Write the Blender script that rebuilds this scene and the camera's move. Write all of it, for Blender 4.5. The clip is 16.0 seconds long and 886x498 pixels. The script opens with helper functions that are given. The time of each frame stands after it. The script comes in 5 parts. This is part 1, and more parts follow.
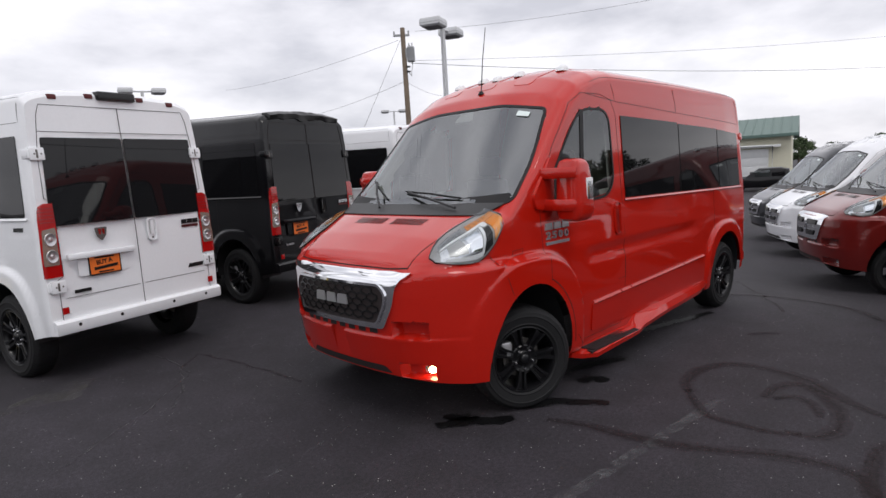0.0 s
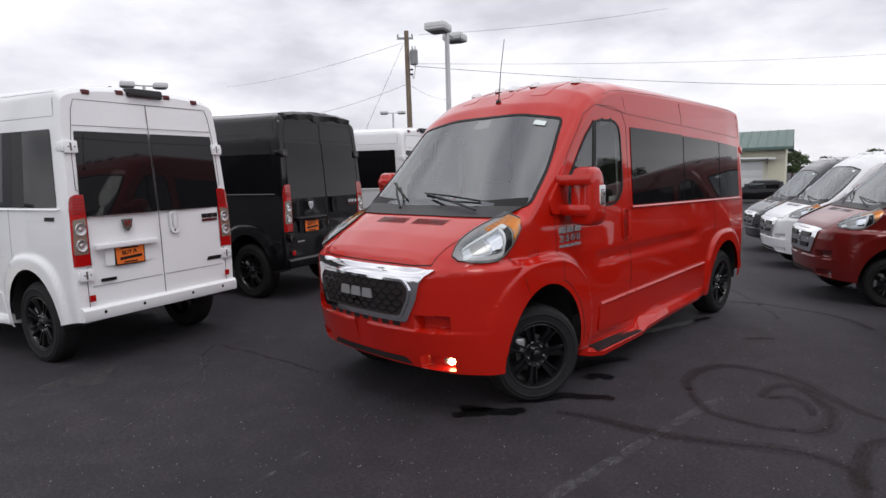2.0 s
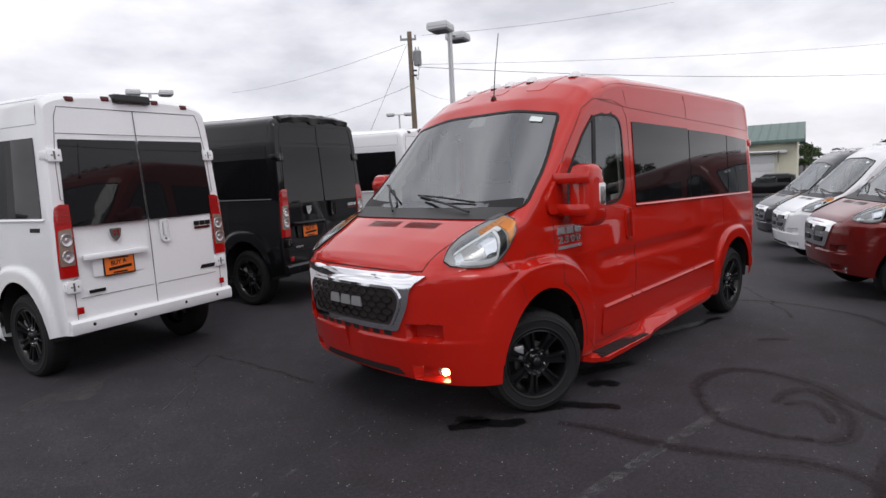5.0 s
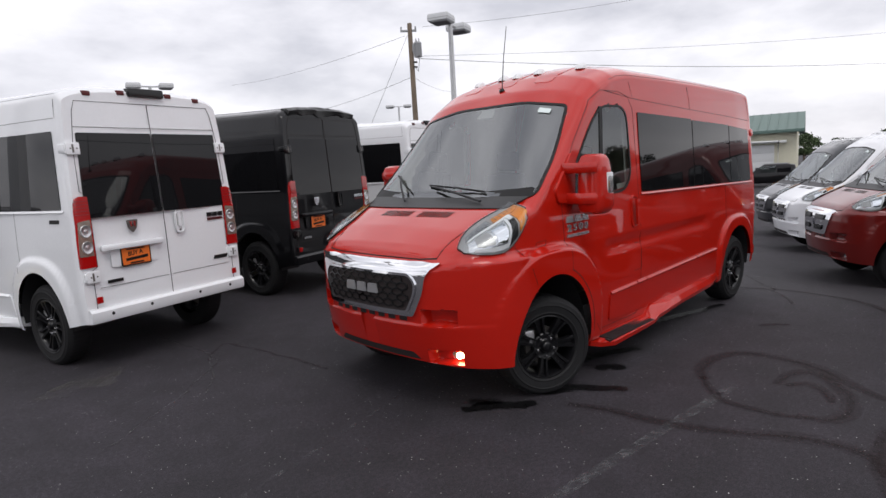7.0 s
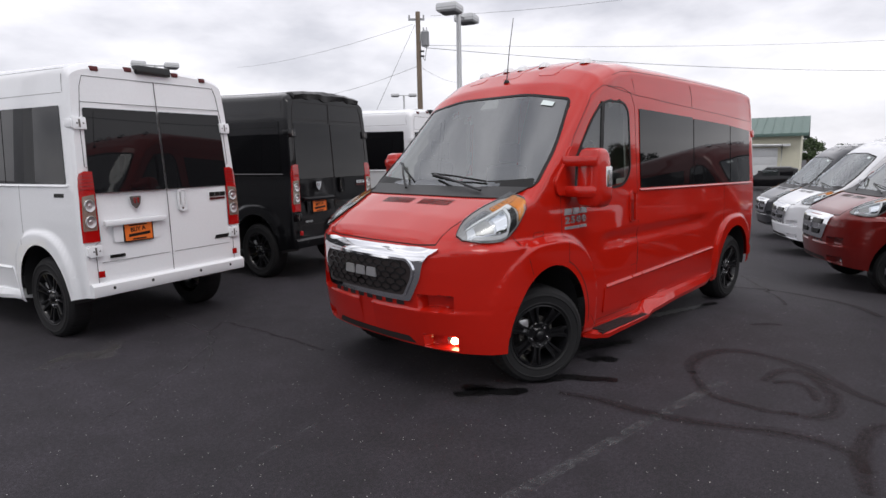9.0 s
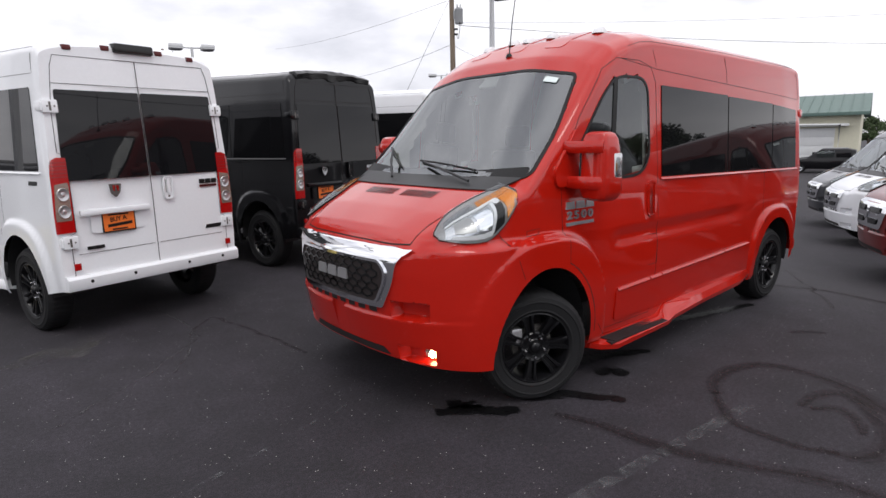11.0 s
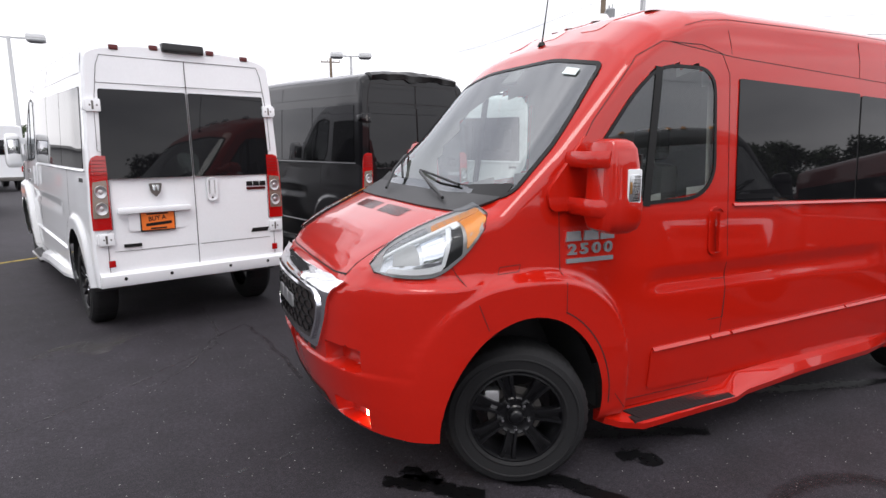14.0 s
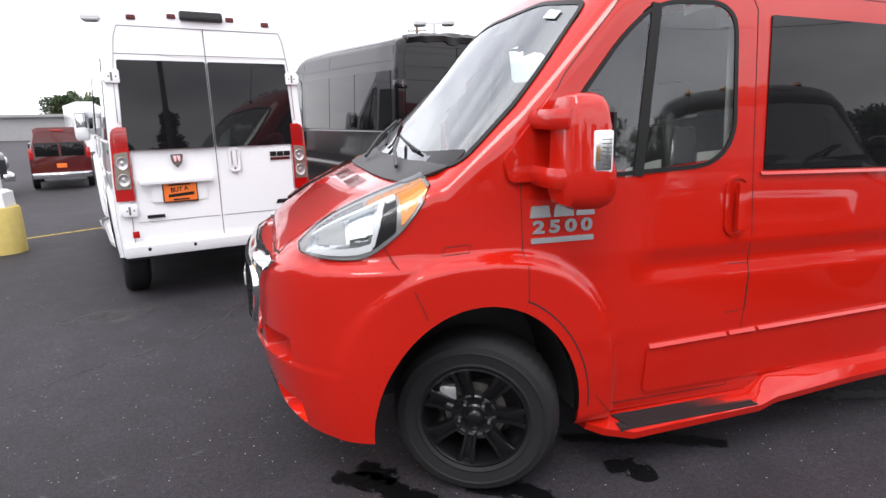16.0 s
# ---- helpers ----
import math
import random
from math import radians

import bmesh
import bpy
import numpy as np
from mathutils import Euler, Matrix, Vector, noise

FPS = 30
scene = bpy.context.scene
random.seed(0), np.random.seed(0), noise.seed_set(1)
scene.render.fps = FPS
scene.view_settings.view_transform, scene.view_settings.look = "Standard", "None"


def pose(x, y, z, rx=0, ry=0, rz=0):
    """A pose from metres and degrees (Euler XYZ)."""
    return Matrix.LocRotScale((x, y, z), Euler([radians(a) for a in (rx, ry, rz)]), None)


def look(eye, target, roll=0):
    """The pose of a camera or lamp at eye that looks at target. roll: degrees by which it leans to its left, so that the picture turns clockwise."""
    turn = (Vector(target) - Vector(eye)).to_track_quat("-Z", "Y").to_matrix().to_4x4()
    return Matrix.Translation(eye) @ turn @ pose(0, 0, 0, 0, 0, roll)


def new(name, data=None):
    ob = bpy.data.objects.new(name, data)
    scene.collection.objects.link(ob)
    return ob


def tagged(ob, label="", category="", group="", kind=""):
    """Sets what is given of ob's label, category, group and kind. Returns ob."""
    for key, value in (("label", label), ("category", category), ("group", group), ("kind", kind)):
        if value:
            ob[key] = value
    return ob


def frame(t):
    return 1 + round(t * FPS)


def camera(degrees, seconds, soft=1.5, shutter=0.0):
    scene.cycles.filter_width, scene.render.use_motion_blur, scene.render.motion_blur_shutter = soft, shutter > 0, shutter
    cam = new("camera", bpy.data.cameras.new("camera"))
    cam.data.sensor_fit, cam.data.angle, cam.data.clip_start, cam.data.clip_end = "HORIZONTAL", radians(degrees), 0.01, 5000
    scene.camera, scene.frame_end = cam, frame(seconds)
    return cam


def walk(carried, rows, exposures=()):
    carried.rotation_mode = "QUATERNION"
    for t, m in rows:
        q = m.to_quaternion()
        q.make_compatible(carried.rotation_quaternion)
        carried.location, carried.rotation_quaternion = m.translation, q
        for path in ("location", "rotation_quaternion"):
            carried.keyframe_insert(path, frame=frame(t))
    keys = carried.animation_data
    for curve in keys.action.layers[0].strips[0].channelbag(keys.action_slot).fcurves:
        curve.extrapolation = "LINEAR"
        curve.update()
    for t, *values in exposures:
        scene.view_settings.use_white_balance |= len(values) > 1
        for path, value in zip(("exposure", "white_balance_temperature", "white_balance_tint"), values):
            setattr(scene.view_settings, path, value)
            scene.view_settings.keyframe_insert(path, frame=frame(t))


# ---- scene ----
cam = camera(74.2, 16.0)
PATH = [
    (0, (-3.383, -3.639, 1.838), (-2.001, -2.219, 1.571), -3.4),
    (0.5, (-3.402, -3.629, 1.84), (-2.031, -2.195, 1.585), -3.2),
    (1, (-3.509, -3.625, 1.842), (-2.128, -2.201, 1.591), -3.1),
    (1.5, (-3.621, -3.656, 1.866), (-2.213, -2.259, 1.611), -2.4),
    (2, (-3.708, -3.676, 1.854), (-2.309, -2.271, 1.595), -1.7),
    (2.5, (-3.757, -3.717, 1.852), (-2.356, -2.313, 1.596), -1.6),
    (3, (-3.776, -3.738, 1.851), (-2.373, -2.335, 1.603), -2.2),
    (3.5, (-3.729, -3.717, 1.849), (-2.321, -2.322, 1.584), -2.2),
    (4, (-3.603, -3.658, 1.858), (-2.213, -2.243, 1.607), -2.3),
    (6.3, (-3.434, -3.608, 1.834), (-2.055, -2.182, 1.572), -3.6),
    (6.5, (-3.489, -3.639, 1.844), (-2.099, -2.224, 1.587), -3.5),
    (7, (-3.637, -3.648, 1.843), (-2.264, -2.221, 1.561), -3.3),
    (7.5, (-3.761, -3.688, 1.834), (-2.399, -2.251, 1.552), -2.6),
    (8, (-3.79, -3.751, 1.835), (-2.404, -2.338, 1.55), -1.4),
    (8.5, (-3.773, -3.766, 1.818), (-2.383, -2.362, 1.51), -1.3),
    (9, (-3.684, -3.706, 1.821), (-2.314, -2.282, 1.509), -1.1),
    (9.2, (-3.619, -3.679, 1.829), (-2.256, -2.247, 1.526), -0.9),
    (11.3, (-2.82, -3.56, 1.847), (-1.61, -2.014, 1.464), -1.9),
    (11.5, (-2.693, -3.576, 1.85), (-1.553, -1.968, 1.51), -1.5),
    (12, (-2.433, -3.676, 1.834), (-1.295, -2.07, 1.481), -0.8),
    (12.5, (-2.244, -3.545, 1.839), (-1.217, -1.858, 1.523), 1.3),
    (13, (-2.031, -3.446, 1.838), (-1.011, -1.761, 1.492), 2.3),
    (13.5, (-1.87, -3.402, 1.823), (-0.988, -1.646, 1.452), 0.9),
    (14, (-1.604, -3.498, 1.827), (-0.777, -1.71, 1.483), 0.0),
    (14.5, (-1.367, -3.581, 1.811), (-0.536, -1.793, 1.476), -3.3),
    (15, (-1.154, -3.506, 1.785), (-0.377, -1.707, 1.385), -0.7),
    (15.5, (-0.956, -3.386, 1.787), (-0.282, -1.555, 1.344), 0.7),
    (16, (-0.817, -3.382, 1.783), (-0.29, -1.504, 1.343), -1.1),
]
walk(cam, [(t, look(eye, target, roll)) for t, eye, target, roll in PATH],
     [(0.0, 0.11), (8.0, 0.11), (9.2, 0.16), (11.5, 0.39), (12.5, 0.56), (13.5, 0.60), (14.5, 0.76), (15.5, 1.02), (16.0, 1.12)])

# ---- world and light ----
world = bpy.data.worlds.new("overcast_sky")
scene.world = world
world.use_nodes = True
wn, wl = world.node_tree.nodes, world.node_tree.links
wn.clear()
w_out = wn.new("ShaderNodeOutputWorld")
w_bg = wn.new("ShaderNodeBackground")
w_sky = wn.new("ShaderNodeTexSky")
w_sky.sky_type, w_sky.sun_disc = "NISHITA", False
w_sky.sun_elevation, w_sky.sun_rotation = radians(52), radians(200)
w_co = wn.new("ShaderNodeTexCoord")
w_map = wn.new("ShaderNodeMapping")
w_map.inputs["Scale"].default_value = (1.6, 1.6, 4.2)
w_noise = wn.new("ShaderNodeTexNoise")
w_noise.inputs["Scale"].default_value, w_noise.inputs["Detail"].default_value, w_noise.inputs["Roughness"].default_value = 1.7, 7, 0.52
w_ramp = wn.new("ShaderNodeValToRGB")
w_ramp.color_ramp.elements[0].position, w_ramp.color_ramp.elements[0].color = 0.33, (0.50, 0.50, 0.55, 1)
w_ramp.color_ramp.elements[1].position, w_ramp.color_ramp.elements[1].color = 0.66, (1.0, 0.98, 1.02, 1)
w_dim = wn.new("ShaderNodeMix")
w_dim.data_type = "RGBA"
w_dim.inputs["Factor"].default_value = 0.06
w_soft = wn.new("ShaderNodeMix")
w_soft.data_type, w_soft.blend_type = "RGBA", "MULTIPLY"
w_soft.inputs["Factor"].default_value = 1.0
w_soft.inputs["B"].default_value = (0.10, 0.10, 0.10, 1)
wl.new(w_co.outputs["Generated"], w_map.inputs["Vector"])
wl.new(w_map.outputs["Vector"], w_noise.inputs["Vector"])
wl.new(w_noise.outputs["Fac"], w_ramp.inputs["Fac"])
wl.new(w_sky.outputs["Color"], w_soft.inputs["A"])
wl.new(w_ramp.outputs["Color"], w_dim.inputs["A"])
wl.new(w_soft.outputs["Result"], w_dim.inputs["B"])
w_xyz, w_rise = wn.new("ShaderNodeSeparateXYZ"), wn.new("ShaderNodeMapRange")
w_rise.inputs["From Min"].default_value, w_rise.inputs["From Max"].default_value = 0.0, 0.7
w_rise.inputs["To Min"].default_value, w_rise.inputs["To Max"].default_value = 0.94, 1.06
w_grade = wn.new("ShaderNodeVectorMath")
w_grade.operation = "SCALE"
wl.new(w_co.outputs["Generated"], w_xyz.inputs[0])
wl.new(w_xyz.outputs["Z"], w_rise.inputs["Value"])
wl.new(w_dim.outputs["Result"], w_grade.inputs[0])
wl.new(w_rise.outputs["Result"], w_grade.inputs["Scale"])
wl.new(w_grade.outputs["Vector"], w_bg.inputs["Color"])
w_bg.inputs["Strength"].default_value = 1.28
wl.new(w_bg.outputs["Background"], w_out.inputs["Surface"])

sun = new("sun", bpy.data.lights.new("sun", "SUN"))
sun.data.energy, sun.data.angle, sun.data.color = 0.8, radians(25), (1.0, 0.97, 0.93)
sun.matrix_world = look((-6, -12, 20), (0, 0, 0))

# ---- materials ----
def shader(name, color, rough=0.5, metal=0.0, coat=0.0, grain=0.0, scale=40.0, bump=0.0, emit=0.0, spec=0.5, tint=None):
    """A principled material with two scales of variation in colour and roughness, and fine relief."""
    m = bpy.data.materials.new(name)
    m.use_nodes = True
    nt = m.node_tree
    b = nt.nodes["Principled BSDF"]
    b.inputs["Base Color"].default_value = (*color, 1)
    b.inputs["Roughness"].default_value, b.inputs["Metallic"].default_value = rough, metal
    b.inputs["Coat Weight"].default_value, b.inputs["Coat Roughness"].default_value = coat, 0.03
    b.inputs["Specular IOR Level"].default_value = spec
    if emit:
        b.inputs["Emission Color"].default_value, b.inputs["Emission Strength"].default_value = (*color, 1), emit
    if grain or bump:
        co = nt.nodes.new("ShaderNodeTexCoord")
        fine, broad = nt.nodes.new("ShaderNodeTexNoise"), nt.nodes.new("ShaderNodeTexNoise")
        fine.inputs["Scale"].default_value, fine.inputs["Detail"].default_value = scale, 4
        broad.inputs["Scale"].default_value, broad.inputs["Detail"].default_value = scale * 0.04, 3
        both = nt.nodes.new("ShaderNodeMath")
        both.operation = "ADD"
        for n, i in ((fine, 0), (broad, 1)):
            nt.links.new(co.outputs["Object"], n.inputs["Vector"])
            nt.links.new(n.outputs["Fac"], both.inputs[i])
        ramp = nt.nodes.new("ShaderNodeValToRGB")
        lo, hi = ramp.color_ramp.elements
        other = tint or color
        lo.position, hi.position = 0.3, 0.75
        lo.color = (*[c * (1 - grain) for c in other], 1)
        hi.color = (*[min(1, c * (1 + grain)) for c in color], 1)
        half = nt.nodes.new("ShaderNodeMath")
        half.operation = "MULTIPLY"
        half.inputs[1].default_value = 0.5
        nt.links.new(both.outputs[0], half.inputs[0])
        nt.links.new(half.outputs[0], ramp.inputs["Fac"])
        nt.links.new(ramp.outputs["Color"], b.inputs["Base Color"])
        if bump:
            bp = nt.nodes.new("ShaderNodeBump")
            bp.inputs["Strength"].default_value, bp.inputs["Distance"].default_value = bump, 0.004
            nt.links.new(fine.outputs["Fac"], bp.inputs["Height"])
            nt.links.new(bp.outputs["Normal"], b.inputs["Normal"])
    return m


def clear_glass(name, color, clear):
    """Thin tinted glass: part see-through, part mirror-like."""
    m = bpy.data.materials.new(name)
    m.use_nodes = True
    nt = m.node_tree
    nt.nodes.clear()
    out, mix = nt.nodes.new("ShaderNodeOutputMaterial"), nt.nodes.new("ShaderNodeMixShader")
    tr, gl, fr = nt.nodes.new("ShaderNodeBsdfTransparent"), nt.nodes.new("ShaderNodeBsdfGlossy"), nt.nodes.new("ShaderNodeFresnel")
    tr.inputs["Color"].default_value = (*color, 1)
    gl.inputs["Roughness"].default_value = 0.01
    gl.inputs["Color"].default_value = (0.95, 0.98, 1.0, 1)
    fr.inputs["IOR"].default_value = clear
    nt.links.new(fr.outputs[0], mix.inputs[0])
    nt.links.new(tr.outputs[0], mix.inputs[1])
    nt.links.new(gl.outputs[0], mix.inputs[2])
    nt.links.new(mix.outputs[0], out.inputs["Surface"])
    return m


RED = shader("red_paint", (0.45, 0.0105, 0.0042), 0.30, 0.0, 1.0, 0.05, 60, spec=0.08)
WHITE = shader("white_paint", (0.80, 0.81, 0.83), 0.35, 0.0, 0.8, 0.03, 40, spec=0.2)
BLACK = shader("black_paint", (0.005, 0.005, 0.006), 0.3, 0.0, 0.6, 0.1, 40, spec=0.1)
GREY = shader("grey_paint", (0.045, 0.047, 0.052), 0.3, 0.3, 0.9, 0.1, 40, spec=0.2)
MAROON = shader("maroon_paint", (0.16, 0.011, 0.009), 0.3, 0.15, 0.9, 0.08, 40, spec=0.2)
DARKMAROON = shader("dark_maroon_paint", (0.075, 0.007, 0.007), 0.3, 0.15, 0.7, 0.08, 40, spec=0.2)
GLASS = clear_glass("windshield_glass", (0.84, 0.92, 0.88), 2.6)
DOORGLASS = clear_glass("door_glass", (0.70, 0.77, 0.75), 1.75)
TINT = shader("tinted_glass", (0.007, 0.007, 0.008), 0.02, 0, 0, spec=0.33)
PLASTIC = shader("black_plastic", (0.018, 0.018, 0.019), 0.5, 0, 0, 0.2, 120, 0.15)
SEAM = shader("panel_gap_dark", (0.012, 0.006, 0.006), 0.8)
RUBBER = shader("tyre_rubber", (0.011, 0.011, 0.012), 0.70, 0, 0, 0.3, 50, 0.3, spec=0.3)
RIM = shader("black_rim", (0.006, 0.006, 0.007), 0.28, 0.0, 0.28, spec=0.25)
STEEL = shader("dark_steel", (0.16, 0.15, 0.14), 0.5, 0.8, 0, 0.3, 30)
CHROME = shader("chrome", (0.82, 0.83, 0.85), 0.06, 1.0)
SILVER = shader("silver_reflector", (0.62, 0.63, 0.64), 0.18, 0.9)
LENS = clear_glass("lamp_lens", (0.92, 0.94, 0.95), 1.4)
AMBER = shader("amber_lens", (0.72, 0.27, 0.03), 0.12, 0.25, 0.9, 0.25, 90)
AMBERDIM = shader("amber_bulb", (0.32, 0.16, 0.05), 0.2, 0.4, 0.5)
REDLENS = shader("red_lens", (0.40, 0.006, 0.006), 0.12, 0, 0.8)
LAMPON = shader("lit_lamp", (1.0, 0.66, 0.30), 0.3, emit=22.0)
CABIN = shader("grey_trim", (0.26, 0.26, 0.265), 0.8, 0, 0, 0.2, 60)
LINER = shader("cabin_liner", (0.50, 0.49, 0.47), 0.9, 0, 0, 0.1, 30)
SEAT = shader("seat_leather", (0.05, 0.047, 0.045), 0.55, 0, 0, 0.2, 60)
ORANGE = shader("orange_plate", (0.80, 0.17, 0.02), 0.5, 0, 0, 0.08, 30)
INK = shader("black_ink", (0.010, 0.010, 0.010), 0.45, spec=0.25)
WHITEPL = shader("white_plastic", (0.72, 0.73, 0.74), 0.4, 0, 0, 0.04, 30)
BADGERED = shader("badge_red", (0.085, 0.010, 0.010), 0.35, 0.3)
SATIN = shader("satin_silver", (0.58, 0.58, 0.59), 0.28, 0.75, 0.3, 0.05, 60)
BADGE = shader("badge_silver", (0.52, 0.52, 0.53), 0.25, 0.7, 0.5)
GRILLEBLACK = shader("gloss_black_grille", (0.009, 0.009, 0.0095), 0.26, spec=0.4)
LAMPTRIM = shader("lamp_grey_trim", (0.38, 0.38, 0.375), 0.28, 0.4, 0, 0.1, 80)
LENSWARM = shader("clear_tail_lens", (0.34, 0.30, 0.25), 0.22, 0.5, 0.8, 0.2, 60)
BAGBLACK = shader("black_plastic_wrap", (0.006, 0.006, 0.006), 0.28, 0, 0, 0.3, 40, 0.6)
PAPER = shader("paper_sticker", (0.70, 0.78, 0.76), 0.6)


# ---- mesh tools ----
def mesh_of(name, bm, mat, smooth=True):
    me = bpy.data.meshes.new(name)
    bmesh.ops.recalc_face_normals(bm, faces=bm.faces)
    bm.to_mesh(me)
    bm.free()
    for m in (mat if isinstance(mat, (list, tuple)) else [mat]):
        me.materials.append(m)
    if smooth:
        me.shade_smooth()
        me.set_sharp_from_angle(angle=radians(38))
    return me


def part(name, bm, mat, parent=None, label="", smooth=True):
    ob = new(name, mesh_of(name, bm, mat, smooth))
    ob.parent = parent
    if label:
        ob["label"] = label
    return ob


def empty(name, m=None):
    ob = new(name)
    ob.empty_display_size = 0.2
    if m is not None:
        ob.matrix_basis = m
    return ob


def box(bm, x0, y0, z0, x1, y1, z1, bevel=0.0, m=None):
    made = bmesh.ops.create_cube(bm, size=1)["verts"]
    bmesh.ops.scale(bm, vec=(x1 - x0, y1 - y0, z1 - z0), verts=made)
    bmesh.ops.translate(bm, vec=((x0 + x1) / 2, (y0 + y1) / 2, (z0 + z1) / 2), verts=made)
    if m is not None:
        bmesh.ops.transform(bm, matrix=m, verts=made)
    if bevel:
        edges = list({e for v in made for e in v.link_edges})
        bmesh.ops.bevel(bm, geom=edges, offset=bevel, segments=2, affect="EDGES", profile=0.6)
    return bm


def lathe(profile, n=40, axis="y", bm=None, centre=(0, 0, 0)):
    """Turn (radius, along) pairs round an axis."""
    bm = bm or bmesh.new()
    rings = []
    for r, a in profile:
        ring = []
        for k in range(n):
            c, s = r * math.cos(2 * math.pi * k / n), r * math.sin(2 * math.pi * k / n)
            p = {"y": (c, a, s), "x": (a, c, s), "z": (c, s, a)}[axis]
            ring.append(bm.verts.new((p[0] + centre[0], p[1] + centre[1], p[2] + centre[2])))
        rings.append(ring)
    for u, v in zip(rings, rings[1:]):
        for k in range(n):
            bm.faces.new((u[k], u[(k + 1) % n], v[(k + 1) % n], v[k]))
    return bm


def tube(points, r, n=8, bm=None, taper=1.0):
    """A round bar along points."""
    bm = bm or bmesh.new()
    rings = []
    pts = [Vector(p) for p in points]
    for i, p in enumerate(pts):
        d = (pts[min(i + 1, len(pts) - 1)] - pts[max(i - 1, 0)]).normalized()
        side = d.cross(Vector((0, 0, 1)) if abs(d.z) < 0.9 else Vector((1, 0, 0))).normalized()
        up = side.cross(d)
        rr = r * (1 + (taper - 1) * i / max(1, len(pts) - 1))
        rings.append([bm.verts.new(p + rr * (side * math.cos(a) + up * math.sin(a))) for a in (2 * math.pi * k / n for k in range(n))])
    for u, v in zip(rings, rings[1:]):
        for k in range(n):
            bm.faces.new((u[k], u[(k + 1) % n], v[(k + 1) % n], v[k]))
    bm.faces.new(rings[0][::-1])
    bm.faces.new(rings[-1])
    return bm


def rounded(points, r, n=5):
    """A polygon with rounded corners; r is one radius or one for each corner."""
    out = []
    k = len(points)
    for i in range(k):
        p, a, b = Vector(points[i]), Vector(points[i - 1]), Vector(points[(i + 1) % k])
        rr = r[i] if isinstance(r, (list, tuple)) else r
        if rr <= 0:
            out.append(tuple(p))
            continue
        d0, d1 = min(rr, (a - p).length * 0.48), min(rr, (b - p).length * 0.48)
        s, e = p + (a - p).normalized() * d0, p + (b - p).normalized() * d1
        for j in range(n + 1):
            t = j / n
            out.append(tuple((1 - t) ** 2 * s + 2 * t * (1 - t) * p + t * t * e))
    return out


def panel(outline, mapper, off=0.006, depth=0.015, step=0.1, bm=None):
    """A plate with that outline, laid on a curved surface: mapper(a, b, off) gives the place. A skirt turns its rim inwards."""
    bm = bm or bmesh.new()
    flat = bmesh.new()
    flat.faces.new([flat.verts.new((a, b, 0)) for a, b in outline])
    lo = [min(p[i] for p in outline) for i in (0, 1)]
    hi = [max(p[i] for p in outline) for i in (0, 1)]
    for i, axis in ((0, (1, 0, 0)), (1, (0, 1, 0))):
        for k in range(1, int((hi[i] - lo[i]) / step) + 1):
            co = [0, 0, 0]
            co[i] = lo[i] + k * (hi[i] - lo[i]) / (int((hi[i] - lo[i]) / step) + 1)
            bmesh.ops.bisect_plane(flat, geom=flat.verts[:] + flat.edges[:] + flat.faces[:], plane_co=co, plane_no=axis)
    flat.verts.index_update()
    top = [bm.verts.new(mapper(v.co.x, v.co.y, off)) for v in flat.verts]
    for f in flat.faces:
        bm.faces.new([top[v.index] for v in f.verts])
    if depth:
        low = {}
        for e in flat.edges:
            if len(e.link_faces) == 1:
                for v in e.verts:
                    if v.index not in low:
                        low[v.index] = bm.verts.new(mapper(v.co.x, v.co.y, off - depth))
                i, j = e.verts[0].index, e.verts[1].index
                bm.faces.new((top[i], top[j], low[j], low[i]))
    flat.free()
    return bm


def ribbon(path, width, mapper, off=0.004, depth=0.006, step=0.06, bm=None):
    """A narrow band along a path on a curved surface."""
    bm = bm or bmesh.new()
    pts = []
    for (a0, b0), (a1, b1) in zip(path, path[1:]):
        k = max(1, int(math.hypot(a1 - a0, b1 - b0) / step))
        pts += [(a0 + (a1 - a0) * i / k, b0 + (b1 - b0) * i / k) for i in range(k)]
    pts.append(path[-1])
    rows = []
    for i, (a, b) in enumerate(pts):
        p, q = pts[max(0, i - 1)], pts[min(len(pts) - 1, i + 1)]
        d = math.hypot(q[0] - p[0], q[1] - p[1]) or 1
        na, nb = -(q[1] - p[1]) / d * width / 2, (q[0] - p[0]) / d * width / 2
        rows.append([bm.verts.new(mapper(a + na, b + nb, off - depth)), bm.verts.new(mapper(a + na, b + nb, off)),
                     bm.verts.new(mapper(a - na, b - nb, off)), bm.verts.new(mapper(a - na, b - nb, off - depth))])
    for u, v in zip(rows, rows[1:]):
        for k in range(3):
            bm.faces.new((u[k], u[k + 1], v[k + 1], v[k]))
    return bm


def lettering(text, size, thick, m, mat, parent, name="lettering", align="CENTER", bold=0.0):
    cu = bpy.data.curves.new("text", "FONT")
    cu.body, cu.size, cu.extrude, cu.align_x, cu.align_y, cu.offset = text, size, thick, align, "CENTER", bold
    tmp = new("text", cu)
    me = bpy.data.meshes.new_from_object(tmp.evaluated_get(bpy.context.evaluated_depsgraph_get()))
    bpy.data.objects.remove(tmp)
    me.transform(m)
    me.materials.clear()
    me.materials.append(mat)
    ob = new(name, me)
    ob.parent = parent
    return ob

# ---- the van: a body whose half width is a function of length and height ----
BASE, HUB, ARCH = 4.15, 0.392, 0.41
NOSE = -0.985


